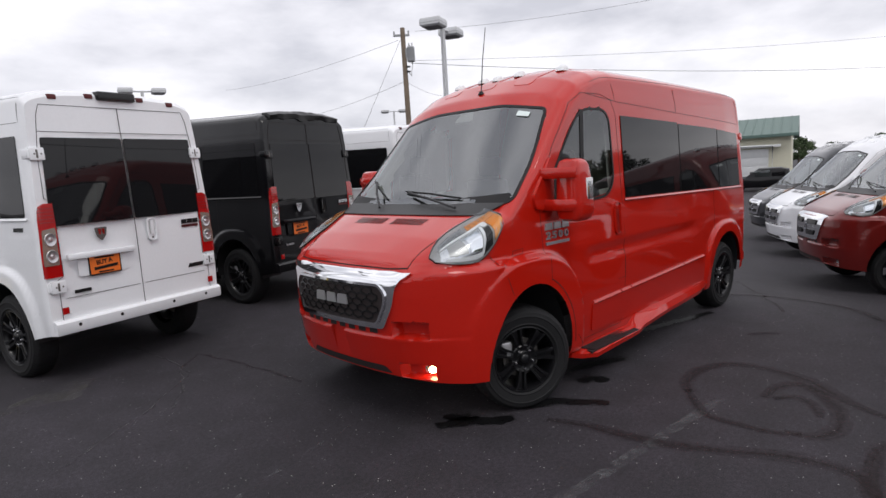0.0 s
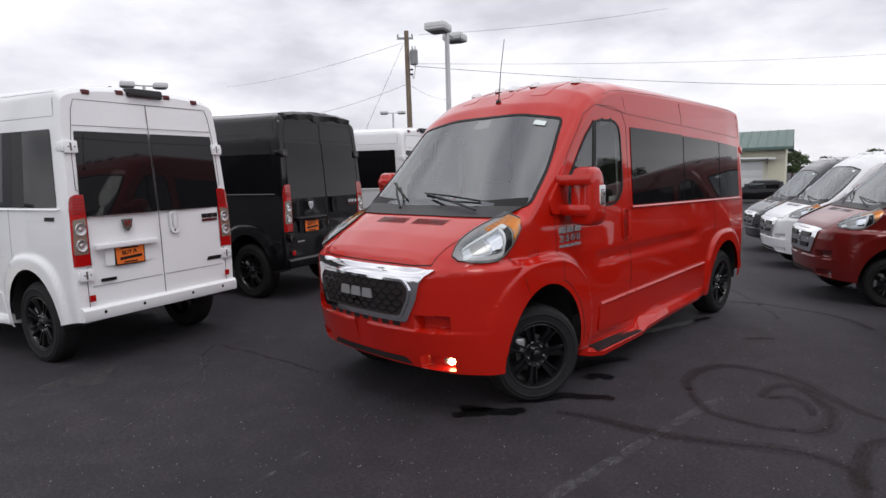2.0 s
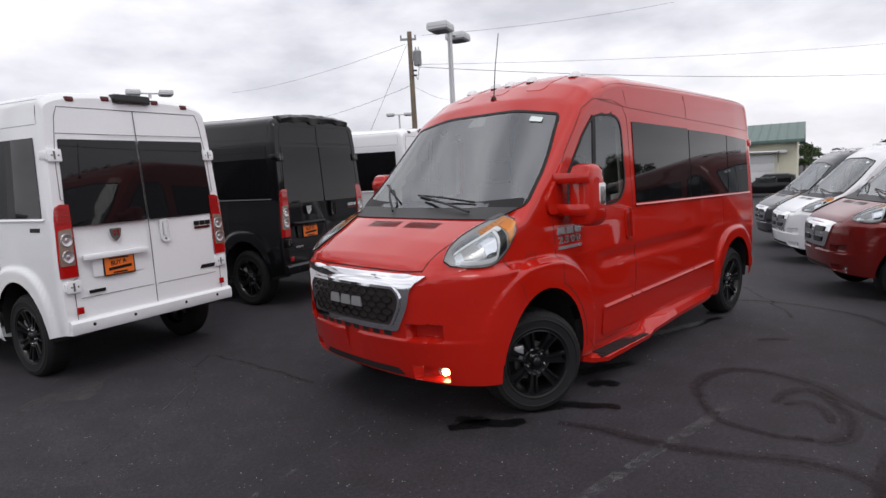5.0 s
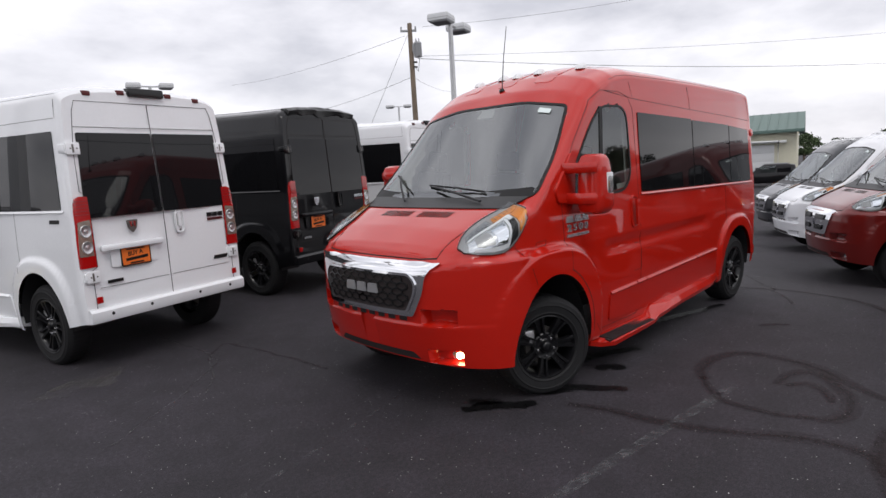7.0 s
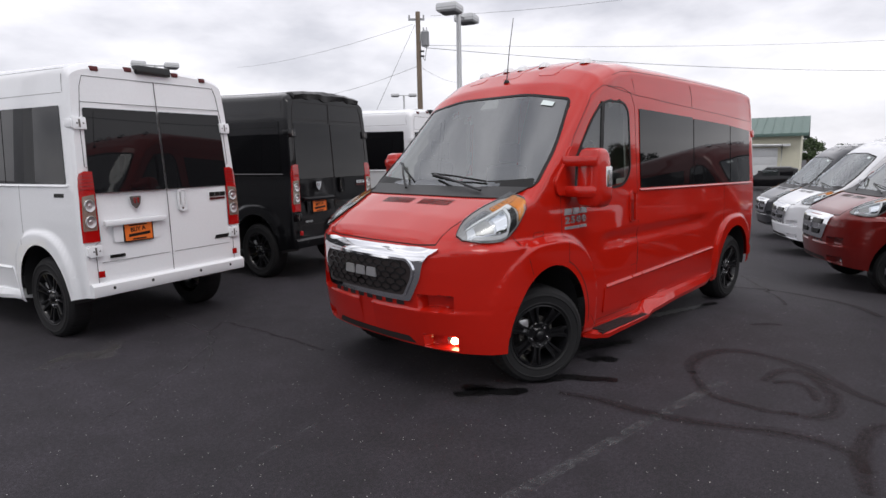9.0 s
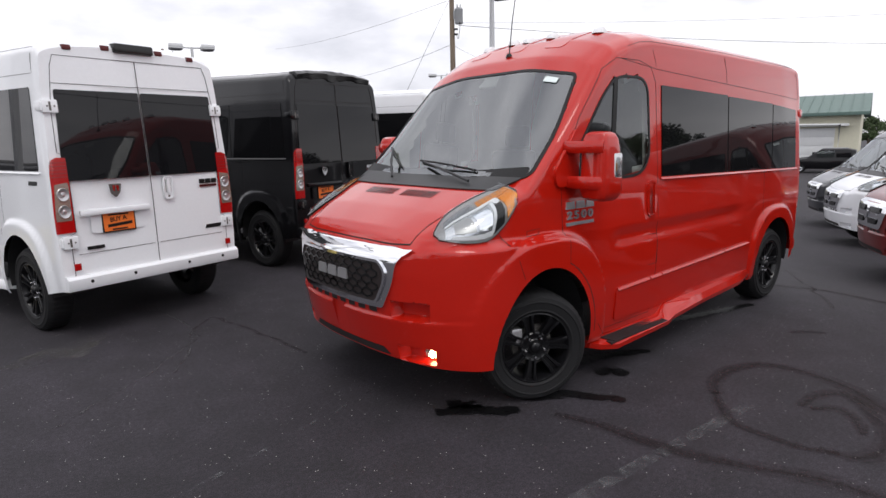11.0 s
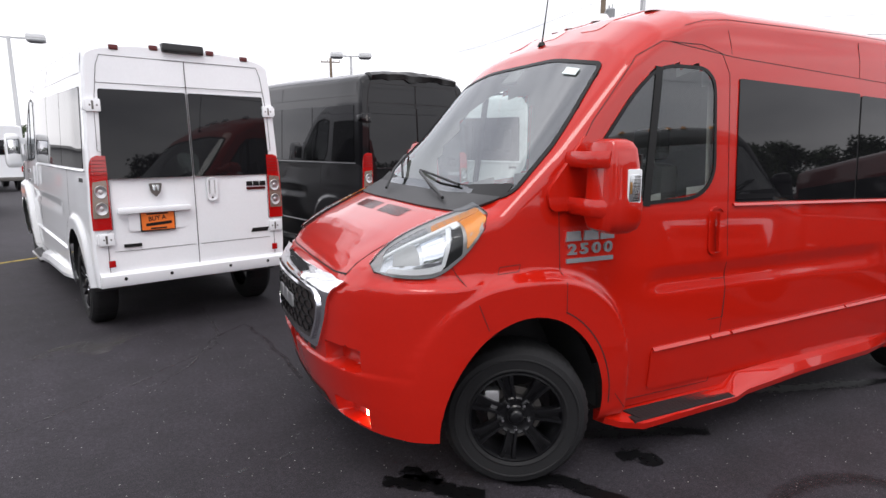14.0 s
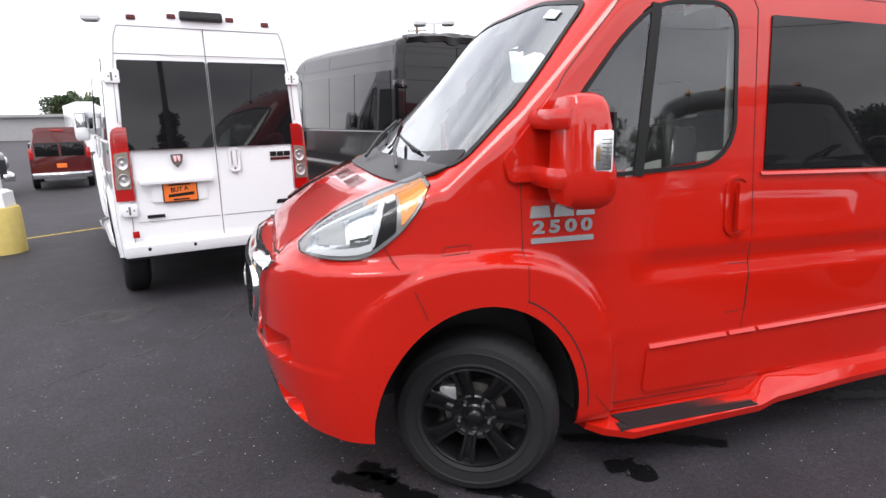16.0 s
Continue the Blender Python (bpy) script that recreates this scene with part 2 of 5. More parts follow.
def set_tail(rear, base, fall):
    """Fix the length of the body, its wheelbase and how far the roof falls to the tail."""
    global BASE, FALL, RISE, REAR, TOP_X, TOP_Z, CAP_X, CAP_R, LOW_X, LOW_Z
    REAR, BASE, FALL, RISE = rear, base, fall, fall * 0.7
    TOP_X = [NOSE, -0.975, -0.95, -0.875, -0.865, -0.845, -0.79, -0.60, -0.35, -0.14, 0.20, 0.58, 0.68, 0.90, 1.15, 1.45, 2.2, 3.2, 4.3, REAR - 0.18, REAR - 0.05, REAR]
    TOP_Z = [1.10, 1.135, 1.155, 1.165, 1.195, 1.225, 1.268, 1.375, 1.490, 1.575, 1.935, 2.350, 2.46, 2.60, 2.68, 2.71, 2.70, 2.67, 2.63, 2.62, 2.60, 2.55]
    CAP_X = [NOSE, -0.87, -0.84, -0.7, -0.2, 0.2, 0.7, 1.4, REAR - 0.18, REAR]
    CAP_R = [0.05, 0.06, 0.10, 0.12, 0.13, 0.26, 0.28, 0.22, 0.165, 0.15]
    LOW_X = [NOSE, -0.80, -0.40, 0.40, 4.1, REAR]
    LOW_Z = [0.425, 0.40, 0.375, 0.31, 0.31, 0.47]


set_tail(5.05, 4.28, 0.0)
SIDE_Z = [0.30, 0.36, 0.55, 0.75, 1.15, 1.30, 1.48, 2.2, 2.40, 2.75]
SIDE_Y = [0.985, 1.00, 1.02, 1.03, 1.03, 1.022, 1.015, 0.975, 0.955, 0.87]


def smooth(a, b, v):
    t = np.clip((v - a) / (b - a), 0, 1)
    return t * t * (3 - 2 * t)


def plan(x):
    """Half width of the whole van along its length, rounded at the nose and tail."""
    u = np.clip((-0.28 - x) / (-0.28 - NOSE), 0, 1)
    nose = (1 - u ** 2.7) ** (1 / 2.2)
    v = np.clip((x - (REAR - 0.08)) / 0.085, 0, 1)
    tail = (0.965 + 0.035 * (1 - v ** 2.2) ** 0.5) * (1 - 0.012 * smooth(BASE + 0.1, REAR - 0.1, x))
    return np.clip(nose, 0.02, 1) * tail


def half(x, z):
    """Half width of the body at length x and height z."""
    x, z = np.asarray(x, float), np.asarray(z, float)
    top, r = np.interp(x, TOP_X, TOP_Z), np.interp(x, CAP_X, CAP_R)
    p = 3.2 - 0.5 * smooth(-0.2, 0.4, x)
    u = np.clip((z - (top - r)) / r, 0, 1)
    y = plan(x) * np.interp(np.minimum(z, top - r), SIDE_Z, SIDE_Y) * (1 - u ** p) ** (1 / p)
    return y + swell(x, z) * (1 - u)


def swell(x, z):
    """Bumper step, wheel-arch flares and the hollow along the flank."""
    out = 0.060 * smooth(-0.10, -0.38, x) * smooth(1.212, 1.152, z)
    for cx, rx, rz, deep in ((0.0, 0.72, 0.80, 0.070), (BASE, 0.60, 0.66, 0.036)):
        d = ((np.abs(x - cx) / rx) ** 2.6 + (np.maximum(0, z - ARCH) / rz) ** 2.6) ** (1 / 2.6)
        out = np.maximum(out, deep * smooth(1.0, 0.92, d) * smooth(0.2, 0.35, z))
    out = out - 0.018 * smooth(0.10, 0.0, np.abs(z - 1.06)) * smooth(0.75, 0.95, x) * smooth(BASE - 0.7, BASE - 1.0, x)
    return out


BUMPER_Z = [0.30, 0.36, 0.45, 0.55, 0.64, 0.708, 0.722, 0.80, 1.0, 1.12, 1.16, 1.20]
BUMPER_D = [0.12, 0.095, 0.06, 0.032, 0.010, -0.008, 0.006, 0.0, 0.0, 0.010, 0.022, 0.022]


def tuck(x, y, z):
    """How far the bumper lies back from the plain nose: undercut chin, side pockets, fog lamp hollows."""
    w = np.clip((-0.28 - x) / (-0.28 - NOSE), 0, 1)
    def gate(v, a, b):
        return smooth(a - 0.010, a + 0.006, v) * smooth(b + 0.010, b - 0.006, v)
    a = np.abs(y)
    d = np.interp(z, BUMPER_Z, BUMPER_D) * w ** 2.2
    return d + smooth(-0.6, -0.7, x) * (0.085 * gate(a, 0.57, 0.81) * gate(z, 0.722, 0.822) + 0.080 * gate(a, 0.58, 0.81) * gate(z, 0.428, 0.520))


NOSE_Y, NOSE_Z = np.linspace(0, 1.12, 225), np.linspace(0.28, 2.62, 469)


def nose_table():
    """Where the nose or windscreen begins, over a fine grid of widths and heights."""
    xs = np.concatenate([np.linspace(NOSE, -0.7, 500), np.linspace(-0.7, 1.6, 700)[1:]])
    top = np.interp(xs, TOP_X, TOP_Z)
    rows = []
    for z in NOSE_Z:
        w = np.maximum.accumulate(np.where(top > z, half(xs, np.full_like(xs, z)), -1.0))
        k = np.minimum(np.searchsorted(w, NOSE_Y), len(xs) - 1)
        a, b = w[np.maximum(k - 1, 0)], w[k]
        f = np.where((b > a) & (a >= 0), (NOSE_Y - a) / np.where(b > a, b - a, 1), 1.0)
        rows.append(xs[np.maximum(k - 1, 0)] + np.clip(f, 0, 1) * (xs[k] - xs[np.maximum(k - 1, 0)]))
    return np.array(rows)


NOSE_X = nose_table()


def front_x(y, z):
    """Where the nose or windscreen lies at that width and height."""
    u = min(abs(y), 1.1149) / (NOSE_Y[1] - NOSE_Y[0])
    v = min(max(z - 0.28, 0.0), 2.3349) / (NOSE_Z[1] - NOSE_Z[0])
    i, j = int(v), int(u)
    f, g = v - i, u - j
    return float((NOSE_X[i, j] * (1 - g) + NOSE_X[i, j + 1] * g) * (1 - f) + (NOSE_X[i + 1, j] * (1 - g) + NOSE_X[i + 1, j + 1] * g) * f)


def on_side(s):
    return lambda a, b, off: (a + float(tuck(a, half(a, b), b)), s * (float(half(a, b)) + off), b)


def on_front(a, b, off):
    e = 0.02
    x = front_x(a, b)
    n = Vector((-1, (front_x(a + e, b) - front_x(a - e, b)) / (2 * e), (front_x(a, b + e) - front_x(a, b - e)) / (2 * e)))
    n = n.normalized() if n.length < 6 else Vector((-1, 0, 0))
    return (x + n.x * off + float(tuck(x, a, b)), a + n.y * off, b + n.z * off)


def on_rear(a, b, off):
    return (REAR + off, a, b)


def on_top(a, b, off):
    z = np.interp(a, TOP_X, TOP_Z)
    zs = np.linspace(z - 0.5, z, 200)
    ok = np.nonzero(half(np.full_like(zs, a), zs) >= abs(b))[0]
    return (a, b, float(zs[ok[-1]]) + off if len(ok) else z - 0.5 + off)


def inside(poly, a, b):
    odd = False
    for (x0, y0), (x1, y1) in zip(poly, poly[1:] + poly[:1]):
        if (y0 > b) != (y1 > b) and a < (x1 - x0) * (b - y0) / (y1 - y0) + x0:
            odd = not odd
    return odd


# outlines on the side (length, height) and on the front (width, height)
DOORWIN = rounded([(0.42, 1.50), (1.20, 1.535), (1.32, 1.66), (1.30, 2.20), (1.22, 2.27), (0.88, 2.27), (0.70, 2.12), (0.38, 1.72)], [0.05, 0.12, 0.1, 0.08, 0.06, 0.14, 0.1, 0.06])
WSCREEN = rounded([(-0.965, 1.575), (-0.5, 1.555), (0.5, 1.555), (0.965, 1.575), (0.915, 1.92), (0.83, 2.275), (0.4, 2.345), (-0.4, 2.345), (-0.83, 2.275), (-0.915, 1.92)], [0.06, 0, 0, 0.06, 0.1, 0.04, 0.1, 0.1, 0.04, 0.1])
GLASS_ROWS = ([(1.50, 1.50), (2.665, 1.50), (2.665, 2.225), (1.50, 2.225)], [(2.685, 1.50), (3.685, 1.50), (3.685, 2.21), (2.685, 2.215)], [(3.705, 1.50), (9.0, 1.50), (9.0, 2.185), (3.705, 2.205)])


def body_mesh(inset=0.0, x_lo=NOSE, x_hi=None, step=0.03, rows_low=60):
    x_hi = x_hi or REAR
    xs = np.unique(np.concatenate([np.concatenate([-0.28 + (NOSE + 0.28) * (1 - np.linspace(0.02, 0.76, 44 if rows_low > 80 else 16) ** 2.2) ** (1 / 2.7), np.linspace(-0.8, -0.7, 9)]) if x_lo < -0.7 else [x_lo], np.arange(max(-0.7, x_lo), x_hi - 0.15, step), np.linspace(x_hi - 0.15, x_hi, 8)]))
    rows_cap = 20
    grid = np.zeros((len(xs), rows_low + rows_cap, 3))
    for i, x in enumerate(xs):
        top, r, low = (float(np.interp(x, a, b)) for a, b in ((TOP_X, TOP_Z), (CAP_X, CAP_R), (LOW_X, LOW_Z)))
        p = 3.2 - 0.5 * float(smooth(-0.2, 0.4, x))
        belt, n_low, n_mid = min(1.215, top - r - 0.01), 8, int(rows_low * 0.66)
        z = np.concatenate([np.linspace(low, 0.46, n_low, endpoint=False), np.linspace(0.46, belt, n_mid, endpoint=False), np.linspace(belt, top - r, rows_low - n_low - n_mid, endpoint=False), top - r + r * np.sin(np.linspace(0, math.pi / 2, rows_cap)) ** (2 / p)])
        grid[i, :, 0], grid[i, :, 2] = x, z
        grid[i, :, 1] = np.maximum(0, half(np.full_like(z, x), z) - inset)
        grid[i, -1, 1] = 0
        grid[i, :, 0] += tuck(grid[i, :, 0], grid[i, :, 1], z)
        if inset:
            grid[i, :, 2] = np.minimum(z, top - inset)
    bm = bmesh.new()
    n = grid.shape[1]
    sides = []
    for s in (-1, 1):
        sides.append([[None] * n for _ in xs])
        for i in range(len(xs)):
            for j in range(n):
                if j == n - 1 and s == 1:
                    sides[1][i][j] = sides[0][i][j]
                else:
                    sides[-1][i][j] = bm.verts.new((grid[i, j, 0], s * grid[i, j, 1], grid[i, j, 2]))
    arches = ((0.0, 0.565, 0.87), (BASE, 0.51, 0.93))
    rim = set()
    for s in (0, 1):
        v = sides[s]
        for i in range(len(xs) - 1):
            for j in range(n - 1):
                q = (v[i][j], v[i + 1][j], v[i + 1][j + 1], v[i][j + 1])
                cx, cy, cz = (sum(p.co[k] for p in q) / 4 for k in range(3))
                cut = any(math.hypot((cx - a) / k, cz - ARCH) < arch for a, arch, k in arches) and cz < 1.1
                gone = cut or (cz > 1.45 and (0.4 < cx < 1.35 and inside(DOORWIN, cx, cz) or cx < 0.75 and inside(WSCREEN, cy, cz)))
                if inset and cz < 1.15:
                    continue
                if gone:
                    if cut:
                        rim.update(q)
                    continue
                bm.faces.new(q if s == 0 else q[::-1])
    for p in rim:
        if p.link_faces:
            for a, arch, k in arches:
                d = math.hypot((p.co.x - a) / k, p.co.z - ARCH)
                if d < arch + 0.06 and p.co.z < 1.1:
                    p.co.x, p.co.z = a + (p.co.x - a) * arch / d, ARCH + (p.co.z - ARCH) * arch / d
    if not inset:
        for k in (-1, 0):
            loop = [sides[0][k][j] for j in range(n)] + [sides[1][k][j] for j in range(n - 2, -1, -1)]
            bm.faces.new([p for m, p in enumerate(loop) if p not in loop[:m]])
    bmesh.ops.delete(bm, geom=[p for p in bm.verts if not p.link_faces], context="VERTS")
    return bm


def wheel_parts(van, x, s, steer=0.0):
    """One wheel: tyre with tread blocks, rim with seven split spokes, hub and nuts."""
    y = s * 0.985
    hub = empty("wheel")
    hub.parent = van
    hub.location = (x, y, HUB)
    hub.rotation_euler = (0, 0, (math.pi if s > 0 else 0.0) - radians(steer))
    R = 0.398
    prof = [(0.246, 0.004), (0.252, -0.008), (0.264, -0.016), (0.270, -0.022), (0.276, -0.022), (0.280, -0.019), (0.325, -0.024), (0.329, -0.029), (0.335, -0.029), (0.339, -0.024), (0.362, -0.019), (R - 0.018, 0.004), (R - 0.004, 0.022), (R, 0.04), (R, 0.19), (R - 0.004, 0.208), (R - 0.02, 0.228), (0.32, 0.25), (0.246, 0.24)]
    bm = lathe(prof, 144)
    bm.verts.ensure_lookup_table()
    for i, cut in ((12, 0.007), (13, 0.010), (14, 0.010), (15, 0.007)):
        for k in range(144):
            if (k + (i > 13)) % 3 == 0:
                v = bm.verts[i * 144 + k]
                f = (R - cut) / R
                v.co.x, v.co.z = v.co.x * f, v.co.z * f
    part("tyre", bm, RUBBER, hub)
    bm = lathe([(0.254, 0.000), (0.254, -0.012), (0.246, -0.014), (0.240, -0.004), (0.232, 0.012), (0.226, 0.05), (0.216, 0.20)], 56)
    for k in range(7):
        m = Matrix.Rotation(2 * math.pi * k / 7 - 0.05, 4, "Y")
        rows = []
        for r, yy, w in ((0.085, 0.020, 0.030), (0.13, 0.012, 0.032), (0.18, 0.004, 0.036), (0.225, -0.004, 0.046), (0.240, -0.002, 0.052)):
            rows.append([bm.verts.new(m @ Vector((r, yy + a, b * w))) for a, b in ((0.045, -0.9), (0.0, -1), (-0.006, -0.9), (-0.006, -0.48), (0.020, -0.34), (0.020, 0.34), (-0.006, 0.48), (-0.006, 0.9), (0.0, 1), (0.045, 0.9))])
        for u, v in zip(rows, rows[1:]):
            for q in range(10):
                bm.faces.new((u[q], u[(q + 1) % 10], v[(q + 1) % 10], v[q]))
    lathe([(0.0, 0.014), (0.052, 0.014), (0.060, 0.022), (0.088, 0.022), (0.100, 0.014), (0.108, 0.020), (0.110, 0.06)], 40, "y", bm)
    part("rim", bm, RIM, hub)
    part("hub_cap", lathe([(0.0, -0.014), (0.026, -0.013), (0.038, -0.006), (0.044, 0.008), (0.046, 0.02)], 28), RIM, hub)
    for k in range(5):
        a = 2 * math.pi * k / 5 - 0.314
        part("lug_nut", lathe([(0.0, 0.000), (0.008, 0.001), (0.011, 0.008), (0.011, 0.024)], 8, centre=(0.074 * math.cos(a), 0, 0.074 * math.sin(a))), CHROME, hub)
    part("brake_disc", lathe([(0.0, 0.07), (0.15, 0.07), (0.15, 0.095), (0.0, 0.095)], 32), STEEL, hub)
    part("brake_caliper", box(bmesh.new(), -0.170, 0.030, 0.02, -0.085, 0.11, 0.14, 0.02), SATIN, hub)
    return hub


def loft(sections, bm=None):
    """Join closed loops of equal length into a solid."""
    bm = bm or bmesh.new()
    loops = [[bm.verts.new(p) for p in sec] for sec in sections]
    n = len(loops[0])
    for u, v in zip(loops, loops[1:]):
        for k in range(n):
            bm.faces.new((u[k], u[(k + 1) % n], v[(k + 1) % n], v[k]))
    bm.faces.new(loops[0][::-1])
    bm.faces.new(loops[-1])
    return bm


def oval(cx, cy, rx, ry, z, p=3.5, n=20):
    out = []
    for k in range(n):
        a = 2 * math.pi * k / n
        c, s = math.cos(a), math.sin(a)
        out.append((cx + rx * abs(c) ** (2 / p) * (1 if c > 0 else -1), cy + ry * abs(s) ** (2 / p) * (1 if s > 0 else -1), z))
    return out


def mirror_unit(van, s, paint):
    """Towing mirror: sail panel on the door, two arms, a tall boxy shell with a clear side lamp."""
    part("mirror_base", panel(rounded([(0.14, 1.50), (0.36, 1.50), (0.38, 1.60), (0.40, 1.82), (0.37, 1.90), (0.24, 1.74), (0.12, 1.60)], 0.04), on_side(s), 0.022, 0.04, 0.06), paint, van)
    y = s * 1.20
    rows = ((1.405, 0.395, 0.070, 0.075), (1.425, 0.395, 0.105, 0.098), (1.47, 0.397, 0.122, 0.112), (1.555, 0.397, 0.121, 0.113), (1.60, 0.392, 0.112, 0.109), (1.74, 0.386, 0.104, 0.105), (1.815, 0.380, 0.094, 0.098), (1.85, 0.376, 0.076, 0.082), (1.865, 0.374, 0.045, 0.055))
    shell = part("mirror", loft([oval(cx, y, rx, ry, z, 4.2, 32) for z, cx, rx, ry in rows]), paint, van, "painted towing mirror on two arms")
    for z, h in ((1.765, 0.040), (1.530, 0.042)):
        sec = []
        for yy, x0, x1 in ((1.00, 0.245, 0.335), (1.08, 0.240, 0.330), (1.16, 0.235, 0.325), (1.25, 0.250, 0.330), (1.285, 0.285, 0.335)):
            sec.append([(x0 + 0.012, s * yy, z - h), (x0, s * yy, z - h * 0.5), (x0, s * yy, z + h * 0.5), (x0 + 0.012, s * yy, z + h), (x1, s * yy, z + h), (x1, s * yy, z - h)])
        part("mirror_arm", loft(sec), paint, shell)
    part("mirror_glass", box(bmesh.new(), 0.488, y - 0.078, 1.49, 0.503, y + 0.078, 1.79, 0.004), INK, shell)
    part("mirror_glass", box(bmesh.new(), 0.500, y - 0.070, 1.50, 0.506, y + 0.070, 1.78, 0.002), CHROME, shell)
    ys = sorted((y + s * 0.05, y + s * 0.1125))
    rim = part("lamp_frame", box(bmesh.new(), 0.384, ys[0], 1.552, 0.474, ys[1], 1.722, 0.012), WHITEPL, shell)
    ya = sorted((y + s * 0.06, y + s * 0.1145))
    lamp = part("mirror_lamp", box(bmesh.new(), 0.392, ya[0], 1.562, 0.466, ya[1], 1.700, 0.008), SILVER, shell, "clear ribbed side lamp")
    yb = sorted((y + s * 0.06, y + s * 0.1160))
    for k in range(8):
        part("lamp_rib", box(bmesh.new(), 0.420, yb[0], 1.572 + k * 0.016, 0.462, yb[1], 1.575 + k * 0.016, 0.0), STEEL, lamp)
    part("bulb", box(bmesh.new(), 0.396, yb[0], 1.60, 0.412, yb[1], 1.66, 0.006), AMBERDIM, lamp)
    return rim


def headlamp(van, s):
    """Head lamp: outline on the nose, built of patches that follow the body."""
    def at(a, b, off):
        # a runs along the body from the front tip to the back corner, b up across the section
        a = min(max(a, 0.0), 1.0)
        x = -0.745 + 0.558 * a
        lo = 1.228 - 0.022 * math.sin(math.pi * min(a / 0.62, 1)) + 0.270 * (max(0, a - 0.40) / 0.60) ** 2.0
        span = 0.06 + 0.360 * (1 - (1 - a) ** 3.6) - (lo - 1.228)
        top, r = float(np.interp(x, TOP_X, TOP_Z)), float(np.interp(x, CAP_X, CAP_R))
        zs = np.concatenate([np.linspace(lo, max(lo, top - r), 30), max(lo, top - r) + (top - max(lo, top - r)) * np.sin(np.linspace(0.02, math.pi / 2, 40)) ** 0.7])
        ys = half(np.full_like(zs, x), zs)
        run = np.concatenate([[0], np.cumsum(np.hypot(np.diff(ys), np.diff(zs)))])
        i = span * b
        y, z = float(np.interp(i, run, ys)), float(np.interp(i, run, zs))
        y2, z2 = float(np.interp(i + 0.02, run, ys)), float(np.interp(i + 0.02, run, zs))
        t = math.hypot(y2 - y, z2 - z) or 1
        ny, nz = (z2 - z) / t, (y - y2) / t
        return (x - off * 0.5, s * (y + off * 0.8 * ny), z + off * 0.8 * nz)
    def piece(name, pts, off, depth, mat, label="", step=0.12):
        return part(name, panel(rounded(pts, 0.02, 3), at, off, depth, step), mat, lamp, label)
    rim = [(t / 14, 0.0) for t in range(15)] + [(1 - t / 14, 1.0) for t in range(15)]
    lamp = part("headlight", panel(rim, at, 0.003, 0.02, 0.1), LAMPTRIM, van, "large swept headlamp with chrome reflector and amber corner")
    piece("reflector", [(0.04, 0.08), (0.58, 0.05), (0.66, 0.58), (0.10, 0.62)], 0.006, 0.012, SILVER)
    piece("light_bowl", [(0.36, 0.16), (0.52, 0.13), (0.57, 0.52), (0.38, 0.54)], 0.011, 0.012, CHROME)
    piece("trim", [(0.13, 0.22), (0.33, 0.19), (0.34, 0.54), (0.18, 0.55)], 0.010, 0.012, LAMPTRIM)
    piece("shade", [(0.52, 0.05), (0.70, 0.06), (0.73, 0.48), (0.66, 0.52)], 0.009, 0.010, INK)
    piece("light_guide", [(0.10, 0.60), (0.70, 0.56), (0.73, 0.62), (0.12, 0.65)], 0.014, 0.014, WHITEPL)
    piece("light_guide", [(0.66, 0.46), (0.73, 0.46), (0.74, 0.60), (0.66, 0.60)], 0.015, 0.014, WHITEPL)
    piece("light_guide", [(0.50, 0.07), (0.54, 0.07), (0.66, 0.54), (0.62, 0.56)], 0.014, 0.014, WHITEPL)
    piece("light_guide", [(0.08, 0.07), (0.52, 0.05), (0.53, 0.12), (0.10, 0.16)], 0.014, 0.014, WHITEPL)
    piece("upper_bar", [(0.10, 0.69), (0.50, 0.66), (0.52, 0.86), (0.16, 0.86)], 0.008, 0.012, SILVER)
    for k in range(6):
        piece("reflector_rib", [(0.16 + k * 0.055, 0.70), (0.175 + k * 0.055, 0.70), (0.195 + k * 0.055, 0.84), (0.18 + k * 0.055, 0.84)], 0.011, 0.006, CHROME)
    piece("indicator", [(0.52, 0.66), (0.97, 0.56), (0.97, 0.80), (0.56, 0.82)], 0.010, 0.012, AMBER, "amber indicator lens")
    piece("indicator", [(0.745, 0.06), (0.965, 0.10), (0.965, 0.54), (0.755, 0.58)], 0.010, 0.012, AMBER, "amber indicator lens")
    for k in range(5):
        piece("indicator_rib", [(0.58 + k * 0.07, 0.67), (0.588 + k * 0.07, 0.67), (0.60 + k * 0.07, 0.79), (0.592 + k * 0.07, 0.79)], 0.013, 0.006, LENSWARM)
    part("bezel", ribbon(rim + rim[:1], 0.009, at, 0.012, 0.02, 0.1), INK, lamp)
    cover = part("lens", panel(rim, at, 0.020, 0.0, 0.1), LENS, lamp)
    cover.visible_shadow = False
    return lamp


